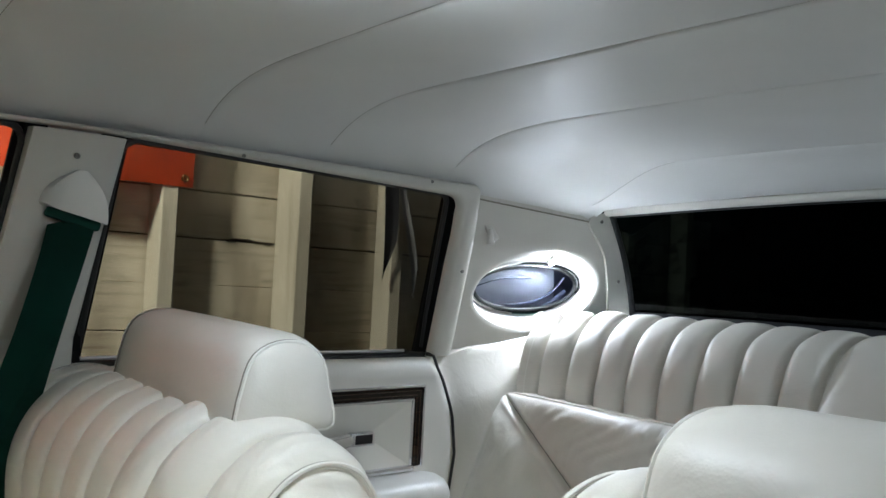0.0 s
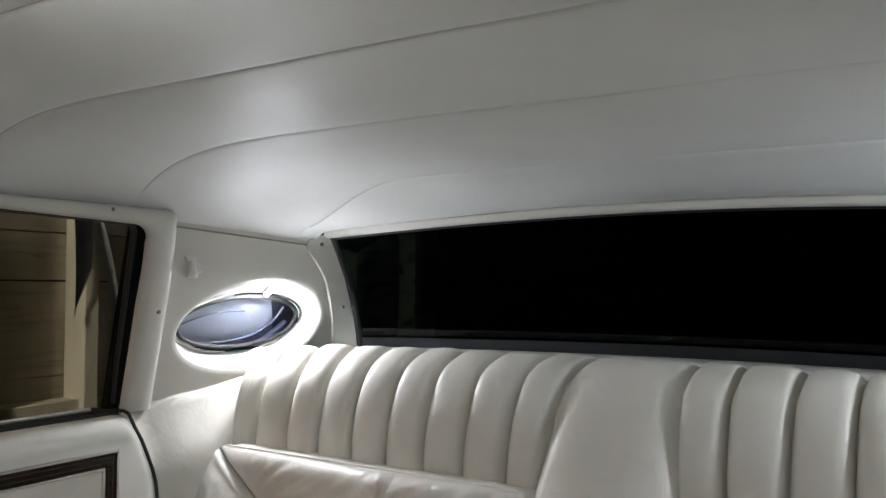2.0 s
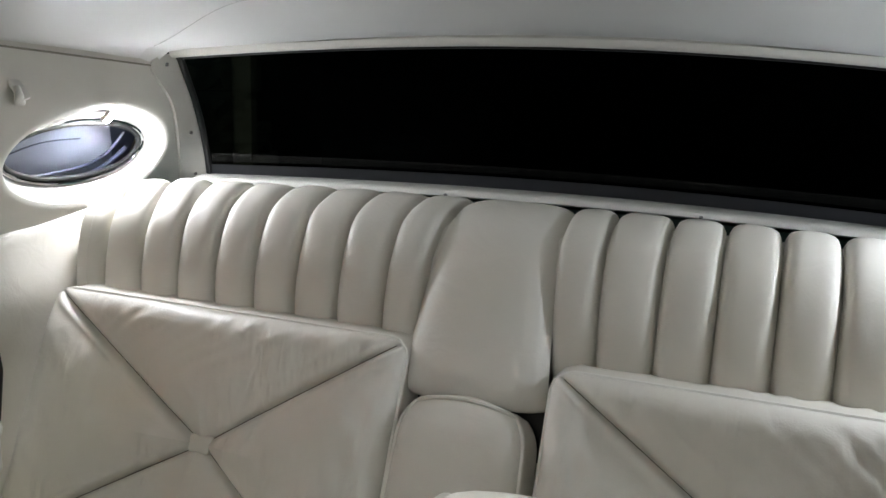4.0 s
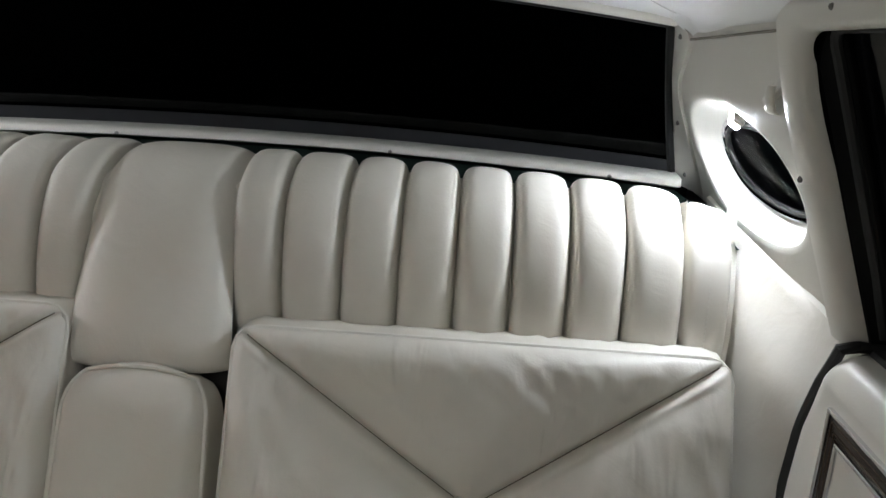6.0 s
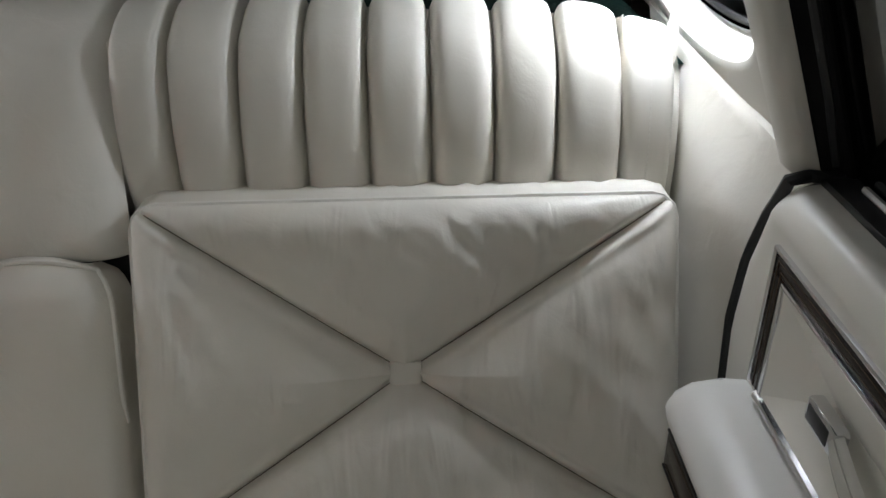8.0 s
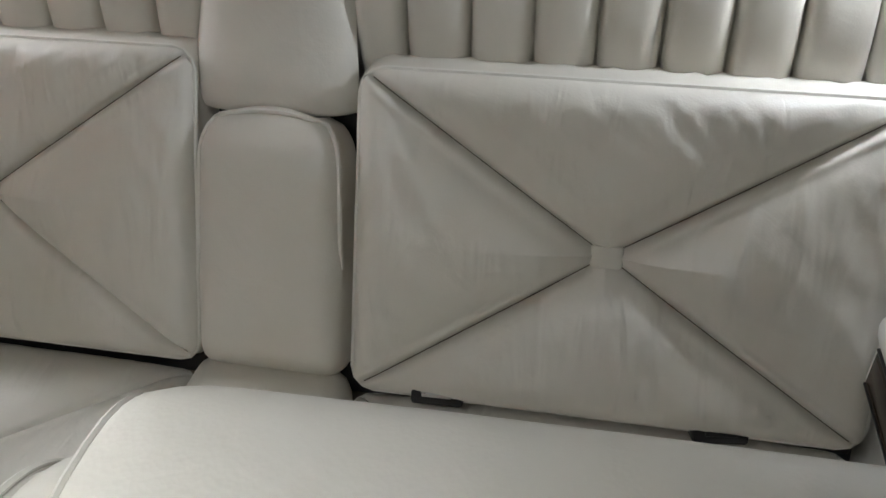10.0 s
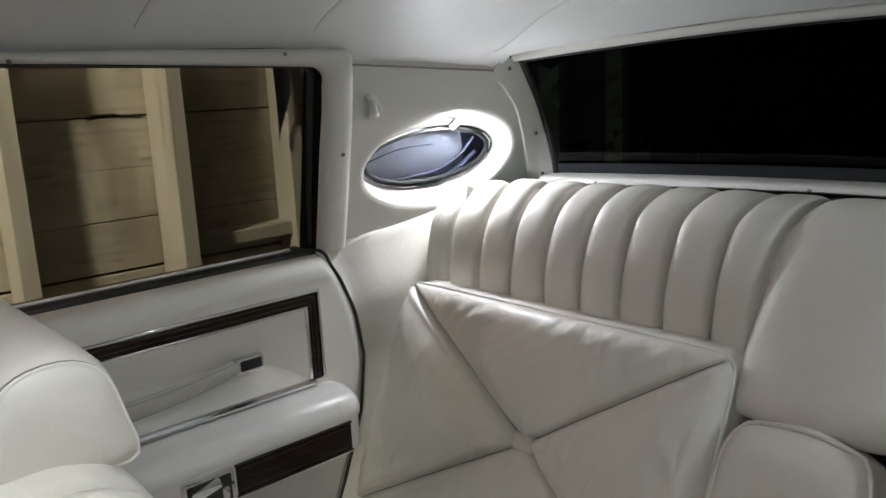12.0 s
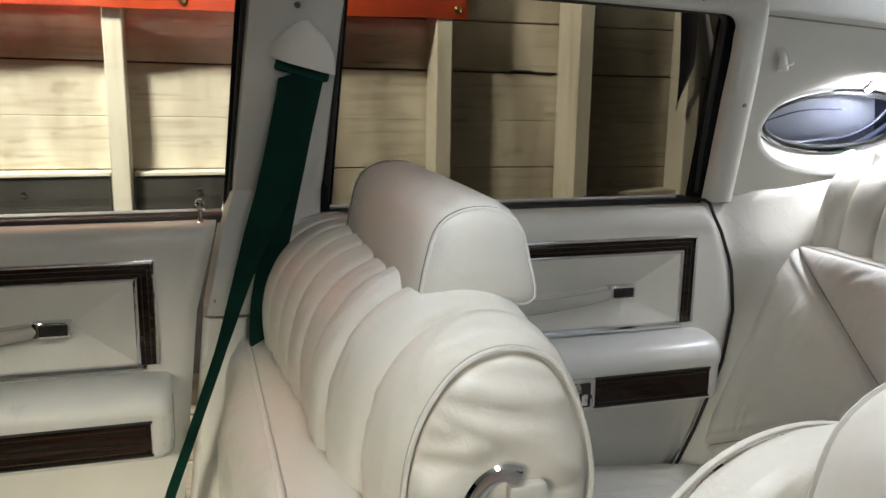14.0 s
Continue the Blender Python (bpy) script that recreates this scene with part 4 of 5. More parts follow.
    corners = [(ya, 0.775), (yb, 0.775), (yc, 1.126), (yd, 1.126)]
    part("window_pane", loft([[Vector((gx(z) + d, y, z)) for y, z in corners] for d in (-0.004, 0.0)]),
         (DOOR_GLASS if SIDE > 0 else DARK_DOOR_GLASS) if ash else GLASS, door, "lightly tinted window pane" if ash else "clear window pane", smooth=False)
    part("sill_seal", box((-0.800, (ya + yb) / 2, 0.787), (0.060, yb - ya, 0.013), 0.004), RUBBER, door, "black rubber sill seal")
    part("sill_strip", tube([(-0.792, ya, 0.796), (-0.792, yb - 0.035, 0.796)], 0.0036, 6), STEEL, door, "thin chrome strip")

    def jamb(yl, yu, d, nm):
        rings = []
        for k in range(7):
            z = lerp(0.785, 1.115, k / 6)
            y = lerp(yl, yu, k / 6) if d < 0 or not ash else lerp(window_edge(0.79), -0.196, (z - 0.79) / 0.27) - 0.001
            xi, xo = (lerp(post_x(z) - 0.026, -0.650, ease(z - 1.0, 0.1)) if ash and d > 0 else side_x(z) - 0.004), gx(z) - 0.005
            rings.append([Vector(q) for q in ((xi, y, z), (xi, y + 0.026 * d, z), (xo, y + 0.026 * d, z), (xo, y - 0.010 * d, z),
                                              (gx(z) + 0.004, y - 0.010 * d, z), (lerp(xi, gx(z), 0.4), y - 0.002 * d, z))])
        part(nm, loft(rings), FRAME_DARK, door, "dark painted window frame", angle=30)
    jamb(yb, yc, 1, "rear_frame")
    jamb(ya, yd, -1, "front_frame")
    zr, zf = (1.106, 1.124) if ash else (1.124, 1.124)
    part("top_frame", loft([[Vector((x, y, z + s)) for x, s in ((-0.705, -0.010), (-0.648, -0.010), (-0.645, -0.006), (-0.645, 0.010), (-0.705, 0.010))] for y, z in ((yd - 0.015, zf), ((yd + yc) / 2, (zf + zr) / 2), (yc + 0.015, zr))]), FRAME_DARK, door, "dark painted window frame")
    r = 0.022
    loop = []
    for (cy, cz), a in (((lerp(yb, yc, 0.97) - r, zr - 0.014 - r), 0), ((lerp(ya, yd, 0.97) + r, zf - 0.014 - r), 90)):
        loop += [(cy + r * math.cos(radians(a + t)), cz + r * math.sin(radians(a + t))) for t in (0, 22, 45, 67, 90)]
    loop = [(yb, 0.805), (lerp(yb, yc, 0.25), 0.87)] + loop + [(ya, 0.805)]
    part("glass_seal", tube([Vector((lerp(side_x(z), gx(z), 0.45), y, z)) for y, z in loop], 0.0050, 8, up=(1, 0, 0)), RUBBER, door, "black rubber window seal")
    if pin:
        c = (-0.760, pin, 0.782)
        part("lock_pin", lathe(c, (0, 0, 1), [(0.0075, 0), (0.0075, 0.003), (0.0035, 0.005), (0.0030, 0.022), (0.0062, 0.026), (0.0066, 0.032), (0.004, 0.036)], 12), CHROME, door, "chrome lock pin")
    return door


for SIDE in (1, -1):
    car_door("rear_door", "cream padded rear car door with woodgrain framed insert, closed", -0.805, door_edge, -0.71, -0.179, -0.69, -0.157,
             (-0.792, -0.152, -0.208, -0.787), True, 0)
    car_door("front_door", "cream padded front car door with woodgrain framed insert, closed", -1.95, front_edge, -1.86, -1.040, -1.84, -1.023,
             (-1.92, -0.932, -0.908, -1.90), False, -0.974)
SIDE = 1


# ---- seats ----
def sweep_channel(x0, x1, profile, lean=(0, 0), bulge=0.013, nu=10, shift=lambda x: (0, 0), sign=1, valley=0.022, steps=5, pucker=0.0012, squeeze=lambda x: 0.0, flat=3.6):
    """One stuffed channel between x0 and x1 over a y-z profile; lean moves its two sides at the top end."""
    rows = {}

    def profile_at(u):
        if u not in rows:
            line = profile(abs(lerp(x0, x1, u))) if callable(profile) else profile
            rows[u] = spline([Vector((0, a, b)) for a, b in line], steps)
        return rows[u]
    n = len(profile_at(0.0)) - 1

    def f(u, v):
        pts = profile_at(u)
        k = round(v * n)
        p = pts[k]
        d = (pts[min(k + 1, n)] - pts[max(k - 1, 0)]).normalized()
        nrm = Vector((0, -d.z, d.y)) * sign
        u = 0.5 + 0.5 * math.sin(math.pi * (u - 0.5))
        x = lerp(x0 + lean[0] * v, x1 + lean[1] * v, u)
        sy, sz = shift(x)
        c = (2 * u - 1)
        h = bulge * (1 - abs(c) ** flat) - valley * abs(c) ** 18
        h += 0.0016 * noise.noise(Vector((x * 30, p.y * 14 + p.z * 14, x0 * 7))) + pucker * abs(c) ** 5 * noise.noise(Vector((v * 46, x0 * 9, c)))
        return Vector((x, -0.69 + (p.y + 0.69) * (1 - squeeze(x)) + sy, p.z + sz)) + nrm * h
    bm = grid(f, nu, n)
    return bm


def pillow(P0, eu, ev, nrm, W, H, puff=0.05, edge=0.034, seed=0, fold=0.0022, nu=44, nv=34, depth=0.06, hollow=0.020, off=0.0):
    """A loose stuffed cushion tied down along its diagonals to a square button: four panels, a side band, a rim and a height."""
    P0, eu, ev, nrm = Vector(P0), Vector(eu).normalized(), Vector(ev).normalized(), Vector(nrm).normalized()
    cx, cy = W / 2 + off, H / 2

    def h_of(a, b):
        ea, eb = min(a, W - a), min(b, H - b)
        e = lambda d: math.sqrt(max(0.0, 1 - (1 - min(max(d, 0) / edge, 1)) ** 2))
        rim = e(ea) * e(eb)
        px, py = abs(a - cx), abs(b - cy)
        qx = W - cx if a > cx else cx
        L = math.hypot(qx, cy)
        d = abs(px * cy - py * qx) / L
        r = math.hypot(px, py) / L
        stuff = 1 - math.exp(-d / 0.030)
        core = math.exp(-(math.hypot(px, py) / 0.05) ** 2)
        rise = min(0.022, puff * 0.42)
        side = 1 if (px * cy > py * qx) else -1
        tied = 0.0042 * math.exp(-((d - 0.0085) / 0.0060) ** 2) * (1 if side > 0 else 0.45) - 0.0055 * math.exp(-(d / 0.0032) ** 2)
        h = rise + rim * ((puff - rise) * (0.66 + 0.34 * stuff) - hollow * (1 - stuff) * (1 - 0.62 * r) - 0.008 * core + tied * min(1, r * 6))
        up = max(0, (b - cy) / cy)
        soft = min(1, d / 0.03)
        crease = lambda q: 1 - 2.2 * abs(noise.noise(q)) ** 0.75
        w = crease(Vector((a * 26 + seed + 3 * noise.noise(Vector((a * 5, b * 9, seed))), b * 3.4, seed))) * (0.1 + 0.8 * up) * (0.75 if py * qx > px * cy and b > cy else 0.16)
        w += 0.8 * noise.noise(Vector((a * 9 + seed, b * 13, seed + 5)))
        out = max(0, (px / qx - 0.35)) if px * cy > py * qx else 0
        w += 0.9 * out * crease(Vector(((a + 0.55 * b) * 22 + seed, (a - b) * 3.5, seed + 9)))
        w += 0.35 * crease(Vector((a * 12 + seed, b * 12, seed + 2)))
        return h + rim * soft * fold * w

    def rounded(a, b, r=0.026):
        qa, qb = min(max(a, r), W - r), min(max(b, r), H - r)
        da, db = a - qa, b - qb
        if abs(da) > 1e-9 and abs(db) > 1e-9:
            s = max(abs(da), abs(db)) / math.hypot(da, db)
            return qa + da * s, qb + db * s
        return a, b

    def place(a, b, up=0.0):
        return P0 + eu * a + ev * b + nrm * (h_of(a, b) + up)
    corners = [(0, 0), (W, 0), (W, H), (0, H)]
    panels = []
    for (a0, b0), (a1, b1) in zip(corners, corners[1:] + corners[:1]):
        def f(u, v):
            s = 0.5 - 0.5 * math.cos(math.pi * u)
            r = 1 - (1 - v) ** 1.7
            a, b = cx + r * (lerp(a0, a1, s) - cx), cy + r * (lerp(b0, b1, s) - cy)
            a, b = rounded(a, b)
            return place(a, b)
        bm = grid(f, nu, nv)
        bmesh.ops.remove_doubles(bm, verts=bm.verts, dist=0.0001)
        panels.append(bm)
    rim, r = [], 0.026
    for (ca, cb), t0 in (((W - r, H - r), 0), ((r, H - r), 90), ((r, r), 180), ((W - r, r), 270)):
        for t in (0, 30, 60, 90):
            t = radians(t0 + t)
            rim.append((ca + r * math.cos(t), cb + r * math.sin(t), math.cos(t), math.sin(t)))
    loop = []
    for p, q in zip(rim, rim[1:] + rim[:1]):
        n = max(1, int(math.hypot(q[0] - p[0], q[1] - p[1]) / 0.012))
        for k in range(n):
            loop.append(tuple(lerp(s, t, k / n) for s, t in zip(p, q)))

    def band(u, v):
        a, b, na, nb = loop[round(u * len(loop)) % len(loop)]
        o = (0.008 + 0.008 * max(0, nb)) * math.sin(math.pi * v) + 0.0036 * noise.noise(Vector((a * 75, b * 75 + v, seed))) * math.sin(math.pi * v)
        return P0 + eu * (a + o * na) + ev * (b + o * nb) + nrm * (min(0.022, puff * 0.42) - 0.002 - (depth + 0.022) * v)
    side = grid(band, len(loop), 8, loop_u=True)
    path = [P0 + eu * (a + 0.001 * na) + ev * (b + 0.001 * nb) + nrm * (min(0.022, puff * 0.42) + 0.0015 + 0.0012 * noise.noise(Vector((a * 40, b * 40, seed)))) for a, b, na, nb in loop]
    return panels, side, path, place


def stitched_lines(place, W, H, off):
    """The four tied seams from the button to the corners."""
    out = []
    for sx in (-1, 1):
        for sy in (-1, 1):
            pts = []
            for k in range(40):
                t = lerp(0.05, 0.95, k / 39)
                pts.append(place(W / 2 + off + sx * (W / 2 - sx * off) * t, H / 2 + sy * H / 2 * t, 0.0002))
            out.append(tube(pts, 0.0011, 5))
    return out


def cushion_parts(seat, name, P0, eu, ev, nrm, W, H, label, size=0.036, seam=None, **kw):
    panels, side, path, place = pillow(P0, eu, ev, nrm, W, H, **kw)
    c = part(name, side, LEATHER, seat, label, angle=70)
    for bm in panels:
        part("panel", bm, SLACK_LEATHER, c, angle=70)
    part("piping", tube(path, 0.0030, 6, closed=True, up=nrm), PIPING, c)
    # dark ring paints in the shade beside the piping
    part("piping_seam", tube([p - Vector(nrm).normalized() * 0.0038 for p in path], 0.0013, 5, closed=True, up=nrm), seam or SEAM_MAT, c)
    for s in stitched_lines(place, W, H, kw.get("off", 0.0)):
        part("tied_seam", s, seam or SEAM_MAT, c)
    m = Matrix((Vector(eu).normalized(), Vector(ev).normalized(), Vector(nrm).normalized())).transposed().to_4x4()
    part("button", box(place(W / 2 + kw.get("off", 0.0), H / 2, 0.004), (size, size * 0.72, 0.012), 0.004, 2, m), LEATHER, c, "square covered button")
    return c


PLEATS = (0.095, 0.152, 0.222, 0.291, 0.360, 0.428, 0.497, 0.565, 0.636, 0.692)


def back_profile(x):
    yt = 0.235 - 0.15 * (abs(x) / 0.7) ** 2
    low = 0.021 * max(0, (abs(x) - 0.55) / 0.14) ** 1.5
    yc = lerp(0.085, yt, 0.42)
    return [(0.026, 0.690), (0.024, 0.725), (0.030, 0.775), (0.048, 0.828), (0.078, 0.864 - low * 0.6), (yc, 0.882 - low), (yt - 0.015, 0.873 - low), (yt + 0.012, 0.845 - low), (yt + 0.016, 0.800)]


def rear_seat():
    seat = thing("rear_seat", (0, -0.3, 0.03), "cream leather rear bench seat with channelled back and tied pillows", "car seat")
    for sign in (1, -1):
        for k, (a, b) in enumerate(zip(PLEATS, PLEATS[1:])):
            x0, x1 = (a, b) if sign > 0 else (-b, -a)
            lean = [0, 0]
            if k == 0:
                lean = [-0.020, -0.012] if sign > 0 else [0.012, 0.020]
            elif k == 1:
                lean = [-0.012, 0] if sign > 0 else [0, 0.012]
            prof = back_profile((a + b) / 2)
            ch = part("channel", sweep_channel(x0, x1, back_profile, lean, 0.011, nu=16), LEATHER, seat, angle=80)
            if k == 8:
                bm, pts = bmesh.new(), spline([Vector((0, p, q)) for p, q in prof[:6]], 9)
                for p, q in zip(pts[::1], pts[1:]):
                    d = (q - p).normalized()
                    lift = Vector((0, -d.z, d.y)) * 0.0112
                    tube([p + lift + Vector((sign * 0.662, 0, 0)), lerp(p, q, 0.55) + lift + Vector((sign * 0.662, 0, 0))], 0.0009, 5, bm=bm, up=(1, 0, 0))
                part("stitching", bm, PIPING, ch, "dotted line of stitches")
    # smooth middle panel, waisted, hollow in its middle
    prof = spline([Vector((0, a, b)) for a, b in [(0.016, 0.650), (-0.014, 0.655), (-0.019, 0.684), (0.006, 0.740), (0.030, 0.790), (0.062, 0.840), (0.105, 0.872), (0.160, 0.884), (0.222, 0.874), (0.250, 0.840), (0.252, 0.80)]], 4)
    n = len(prof) - 1

    def mid(u, v):
        p = prof[round(v * n)]
        half = interp(v, [(0, 0.103), (0.12, 0.104), (0.22, 0.099), (0.45, 0.087), (0.7, 0.080), (1, 0.078)])
        c = 2 * u - 1
        h = 0.020 * (1 - abs(c) ** 3.5) - 0.016 * abs(c) ** 12
        return Vector((c * half, p.y - h * interp(v, [(0, 1), (0.6, 0.7), (1, 0)]), p.z + h * interp(v, [(0, 0), (0.6, 0.4), (0.85, 0.6), (1, 0.2)])))
    part("middle_panel", grid(mid, 22, n), LEATHER, seat, "smooth cream leather panel", angle=80)
    # foam core behind the channels
    core = [[Vector((x, a + 0.012, b - 0.006)) for a, b in back_profile(x)] + [Vector((x, 0.24, 0.3)), Vector((x, -0.10, 0.3))] for x in np.linspace(-0.70, 0.70, 25)]
    part("back_core", loft(core), LEATHER, seat)
    # black strip added where only shade lies between the back and the cushions
    part("gap_lining", box((0, -0.128, 0.352), (1.38, 0.03, 0.05), 0.004), BLACK, seat, "black strip standing in for the shaded gap between back and cushions")
    # folded middle armrest
    t = Vector((0, -0.118, -0.285)).normalized()
    top = Vector((0.004, -0.032, 0.654))
    nrm = Vector((0, -0.285, 0.118)).normalized()

    def arm(u, v):
        c = 2 * u - 1
        L = 0.310
        s = v * L
        half = lerp(0.090, 0.098, min(1, v * 1.5))
        if s < 0.05:
            half *= 1 - 0.36 * (1 - math.sqrt(max(0, 1 - (1 - s / 0.05) ** 2)))
        if s > L - 0.02:
            half *= 1 - 0.12 * ((s - L + 0.02) / 0.02) ** 2
        h = 0.030 * (1 - abs(c) ** 7) * min(1, math.sqrt(max(0, min(s / 0.035, (L - s) / 0.03)))) - 0.035 * (abs(c) ** 20)
        dome = 0.012 * (1 - c * c) * (1 if s < 0.06 else 1)
        return top + Vector((c * half, 0, 0)) + t * (s - dome * max(0, 1 - s / 0.06)) + nrm * (h + 0.012)
    rest = part("folded_armrest", grid(arm, 26, 40), LEATHER, seat, "cream leather armrest folded up", angle=80)
    pts = [arm(0.045, v) + nrm * (0.001 - 0.006 * max(0, v - 0.45) / 0.1) for v in np.linspace(0.55, 0.02, 16)] + [arm(u, 0.012) + nrm * 0.002 for u in np.linspace(0.08, 0.92, 12)] + [arm(0.955, v) + nrm * (0.001 - 0.006 * max(0, v - 0.45) / 0.1) for v in np.linspace(0.02, 0.55, 16)]
    part("piping", tube(pts, 0.0028, 6, up=nrm), PIPING, rest)
    # black block puts the shade round the folded armrest into colour
    part("slot_lining", box((0, 0.010, 0.56), (0.205, 0.02, 0.21), 0.004), BLACK, seat, "black block standing in for the shaded slot behind the folded armrest")
    # pillows
    ev = Vector((0, 0.150, 0.345))
    up = ev.normalized()
    fw = Vector((0, -up.z, up.y))
    for x0, w, sd, off, rise in ((0.110, 0.576, 1.0, -0.005, 0.0), (-0.682, 0.594, 7.0, 0.013, 0.009)):
        cushion_parts(seat, "back_pillow", Vector((x0, -0.150, 0.362)) + up * rise, (1, 0, 0), ev, fw, w, ev.length, "cream leather pillow tied to a square button", seed=sd,
                      puff=0.052, fold=0.0052, off=off, nu=110, nv=44)
    # seat cushions
    for x0, w, sd in ((0.105, 0.58, 3.0), (-0.70, 0.59, 11.0)):
        cushion_parts(seat, "seat_cushion", Vector((x0, -0.66, 0.350)), (1, 0, 0), (0, 0.52, -0.042), (0, 0.042, 0.52), w, 0.515, "cream leather seat cushion with tied button", seed=sd,
                      puff=0.045, depth=0.20)
    cushion = box((0, -0.40, 0.335), (0.205, 0.53, 0.10), 0.03, 4, Matrix.Rotation(radians(-3), 4, "X"))
    part("middle_cushion", cushion, LEATHER, seat, "plain cream leather middle cushion")
    part("seat_base", box((0, -0.36, 0.15), (1.40, 0.52, 0.22), 0.02), LEATHER, seat)


rear_seat()


def buckle(x, y, z, turn, label):
    b = thing("belt_buckle", (x, y, z), label, "buckle", "rear belt buckles")
    m = Matrix.Rotation(radians(turn), 4, "Z") @ Matrix.Rotation(radians(-25), 4, "X")
    part("shell", box((x, y, z), (0.062, 0.030, 0.020), 0.005, 2, m), BLACK, b)
    part("tongue_slot", box(Vector((x, y, z)) + m @ Vector((0.0, -0.014, 0.004)), (0.036, 0.006, 0.006), 0.001, 1, m), CHROME if turn < 5 else BLACK, b)
    part("webbing", box(Vector((x, y + 0.035, z - 0.004)), (0.045, 0.05, 0.004), 0.001, 1, m), GREEN, b)


buckle(0.215, -0.172, 0.376, 2, "small black belt buckle tucked behind the seat cushion")
buckle(0.535, -0.172, 0.372, 8, "dark green belt buckle tucked behind the seat cushion")
buckle(-0.455, -0.172, 0.382, 12, "dark green belt buckle tucked behind the seat cushion")


FRONT_PROFILE = [(-0.835, 0.48), (-0.862, 0.56), (-0.878, 0.63), (-0.880, 0.69), (-0.862, 0.745), (-0.824, 0.786), (-0.775, 0.800),
                 (-0.725, 0.788), (-0.694, 0.752), (-0.674, 0.705), (-0.669, 0.660), (-0.681, 0.608), (-0.712, 0.562), (-0.745, 0.525)]


def front_seat(dx, label, lift=0.0, rest=(0, 0, 0), back=0.0):
    seat = thing("front_seat", (-0.45 + dx, -0.95, 0.03), label, "car seat", "front seats")

    def shift(x):
        x = x - dx
        return back + lerp(-0.020, 0.026, (x + 0.75) / 0.605), lift + (0.012 if back else -0.002) - (0.024 if back else 0.013) * min(1, ((x + 0.48) / 0.33) ** 2) - (0.0 if back else 0.024) * max(0, (x + 0.30) / 0.12) ** 1.6

    def squeeze(x):
        return (0.0 if back else 0.20) * max(0, (x - dx + 0.32) / 0.14) ** 1.5
    cuts = [-0.738, -0.680, -0.620, -0.555, -0.490, -0.425, -0.360, -0.300, -0.232, -0.178]
    for k, (a, b) in enumerate(zip(cuts, cuts[1:])):
        part("channel", sweep_channel(a + dx, b + dx, FRONT_PROFILE, (0, 0), 0.0046 if k < 6 else 0.012, flat=4.5 if k < 6 else 3.6, shift=shift, valley=0.015, sign=1, nu=14, steps=6, pucker=0.0012 if k < 6 else 0.0065, squeeze=squeeze), LEATHER if k < 5 else SLACK_LEATHER, seat, angle=80)
    prof = spline([Vector((0, a, b)) for a, b in FRONT_PROFILE], 8)
    for k, x in enumerate(cuts[1:-1]):
        sy, sz = shift(x + dx)
        line = []
        for i, p in enumerate(prof):
            d = (prof[min(i + 1, len(prof) - 1)] - prof[max(i - 1, 0)]).normalized()
            q = Vector((x + dx, -0.69 + (p.y + 0.69) * (1 - squeeze(x + dx)) + sy, p.z + sz)) + Vector((0, -d.z, d.y)) * -0.0045
            line.append(q + Vector((0.0012 * noise.noise(Vector((i * 0.35, k * 3.1, dx))), 0, 0)))
        part("channel_seam", tube(line, 0.0014, 5, up=(1, 0, 0)), SOFT_SEAM, seat, "sunken stitched seam")

    def fold_of(q):
        """Slack folds that fan out across the end panel."""
        a = (q.z - 0.62) * 26 + 4 * (q.y + 0.78) * (q.z - 0.4) * 6
        creases = 0.0
        for y0, y1, z0, z1, sag, deep in ((-0.850, -0.765, 0.712, 0.694, 0.010, 0.009), (-0.850, -0.775, 0.682, 0.676, 0.006, 0.008), (-0.840, -0.790, 0.735, 0.728, 0.004, 0.004)):
            u = (q.y - y0) / (y1 - y0)
            if -0.1 < u < 1.1:
                gap = (q.z - lerp(z0, z1, u) + sag * math.sin(math.pi * min(1, max(0, u)))) / 0.0085
                creases -= deep * math.exp(-gap * gap) * ease(u + 0.1, 0.3) * ease(1.1 - u, 0.5)
        return creases + 0.015 * (abs(noise.noise(Vector((q.y * 5 + 3, a * 0.9, dx)))) ** 0.8 - 0.3) + 0.003 * noise.noise(Vector((q.y * 18, q.z * 40, 4)))
    for x, out in ((cuts[-1], 1), (cuts[0], -1)):
        sy, sz = shift(x + dx)
        ring0 = [Vector((x + dx, -0.69 + (p.y + 0.69) * (1 - squeeze(x + dx)) + sy, p.z + sz)) for p in prof]
        cen = sum(ring0, Vector()) / len(ring0)
        rings = []
        for k in range(25):
            f = 1 - 0.98 * (k / 24) ** 1.25
            h = -0.006 + 0.030 * math.sqrt(max(0, 1 - (1 - min(1, (1 - f) / 0.55)) ** 2))
            soft = min(1, (1 - f) / 0.06) * min(1, f / 0.2)
            rings.append([cen + (p - cen) * f + Vector((out * (h + soft * fold_of(cen + (p - cen) * f)), 0, 0)) for p in ring0])
        e = part("end_bolster", loft(rings), SLACK_LEATHER, seat, "creased leather end panel", angle=80)
        part("piping", tube([p + Vector((out * 0.004, 0, 0)) + (p - cen).normalized() * 0.004 for p in ring0], 0.0024, 6, up=(1, 0, 0)), PIPING, e)
        part("piping_seam", tube([p + Vector((out * 0.0005, 0, 0)) + (p - cen).normalized() * 0.0054 for p in ring0], 0.0008, 5, up=(1, 0, 0)), SOFT_SEAM, e)
    part("back_body", box((-0.449 + dx, -0.790 + back, 0.42), (0.57, 0.10, 0.40), 0.03, 3), LEATHER, seat, "plain leather seat back")
    # headrest
    sec = [(-0.794, 0.786), (-0.789, 0.838), (-0.776, 0.871), (-0.748, 0.886), (-0.712, 0.885), (-0.686, 0.866), (-0.674, 0.828), (-0.666, 0.785), (-0.700, 0.780), (-0.745, 0.786)]
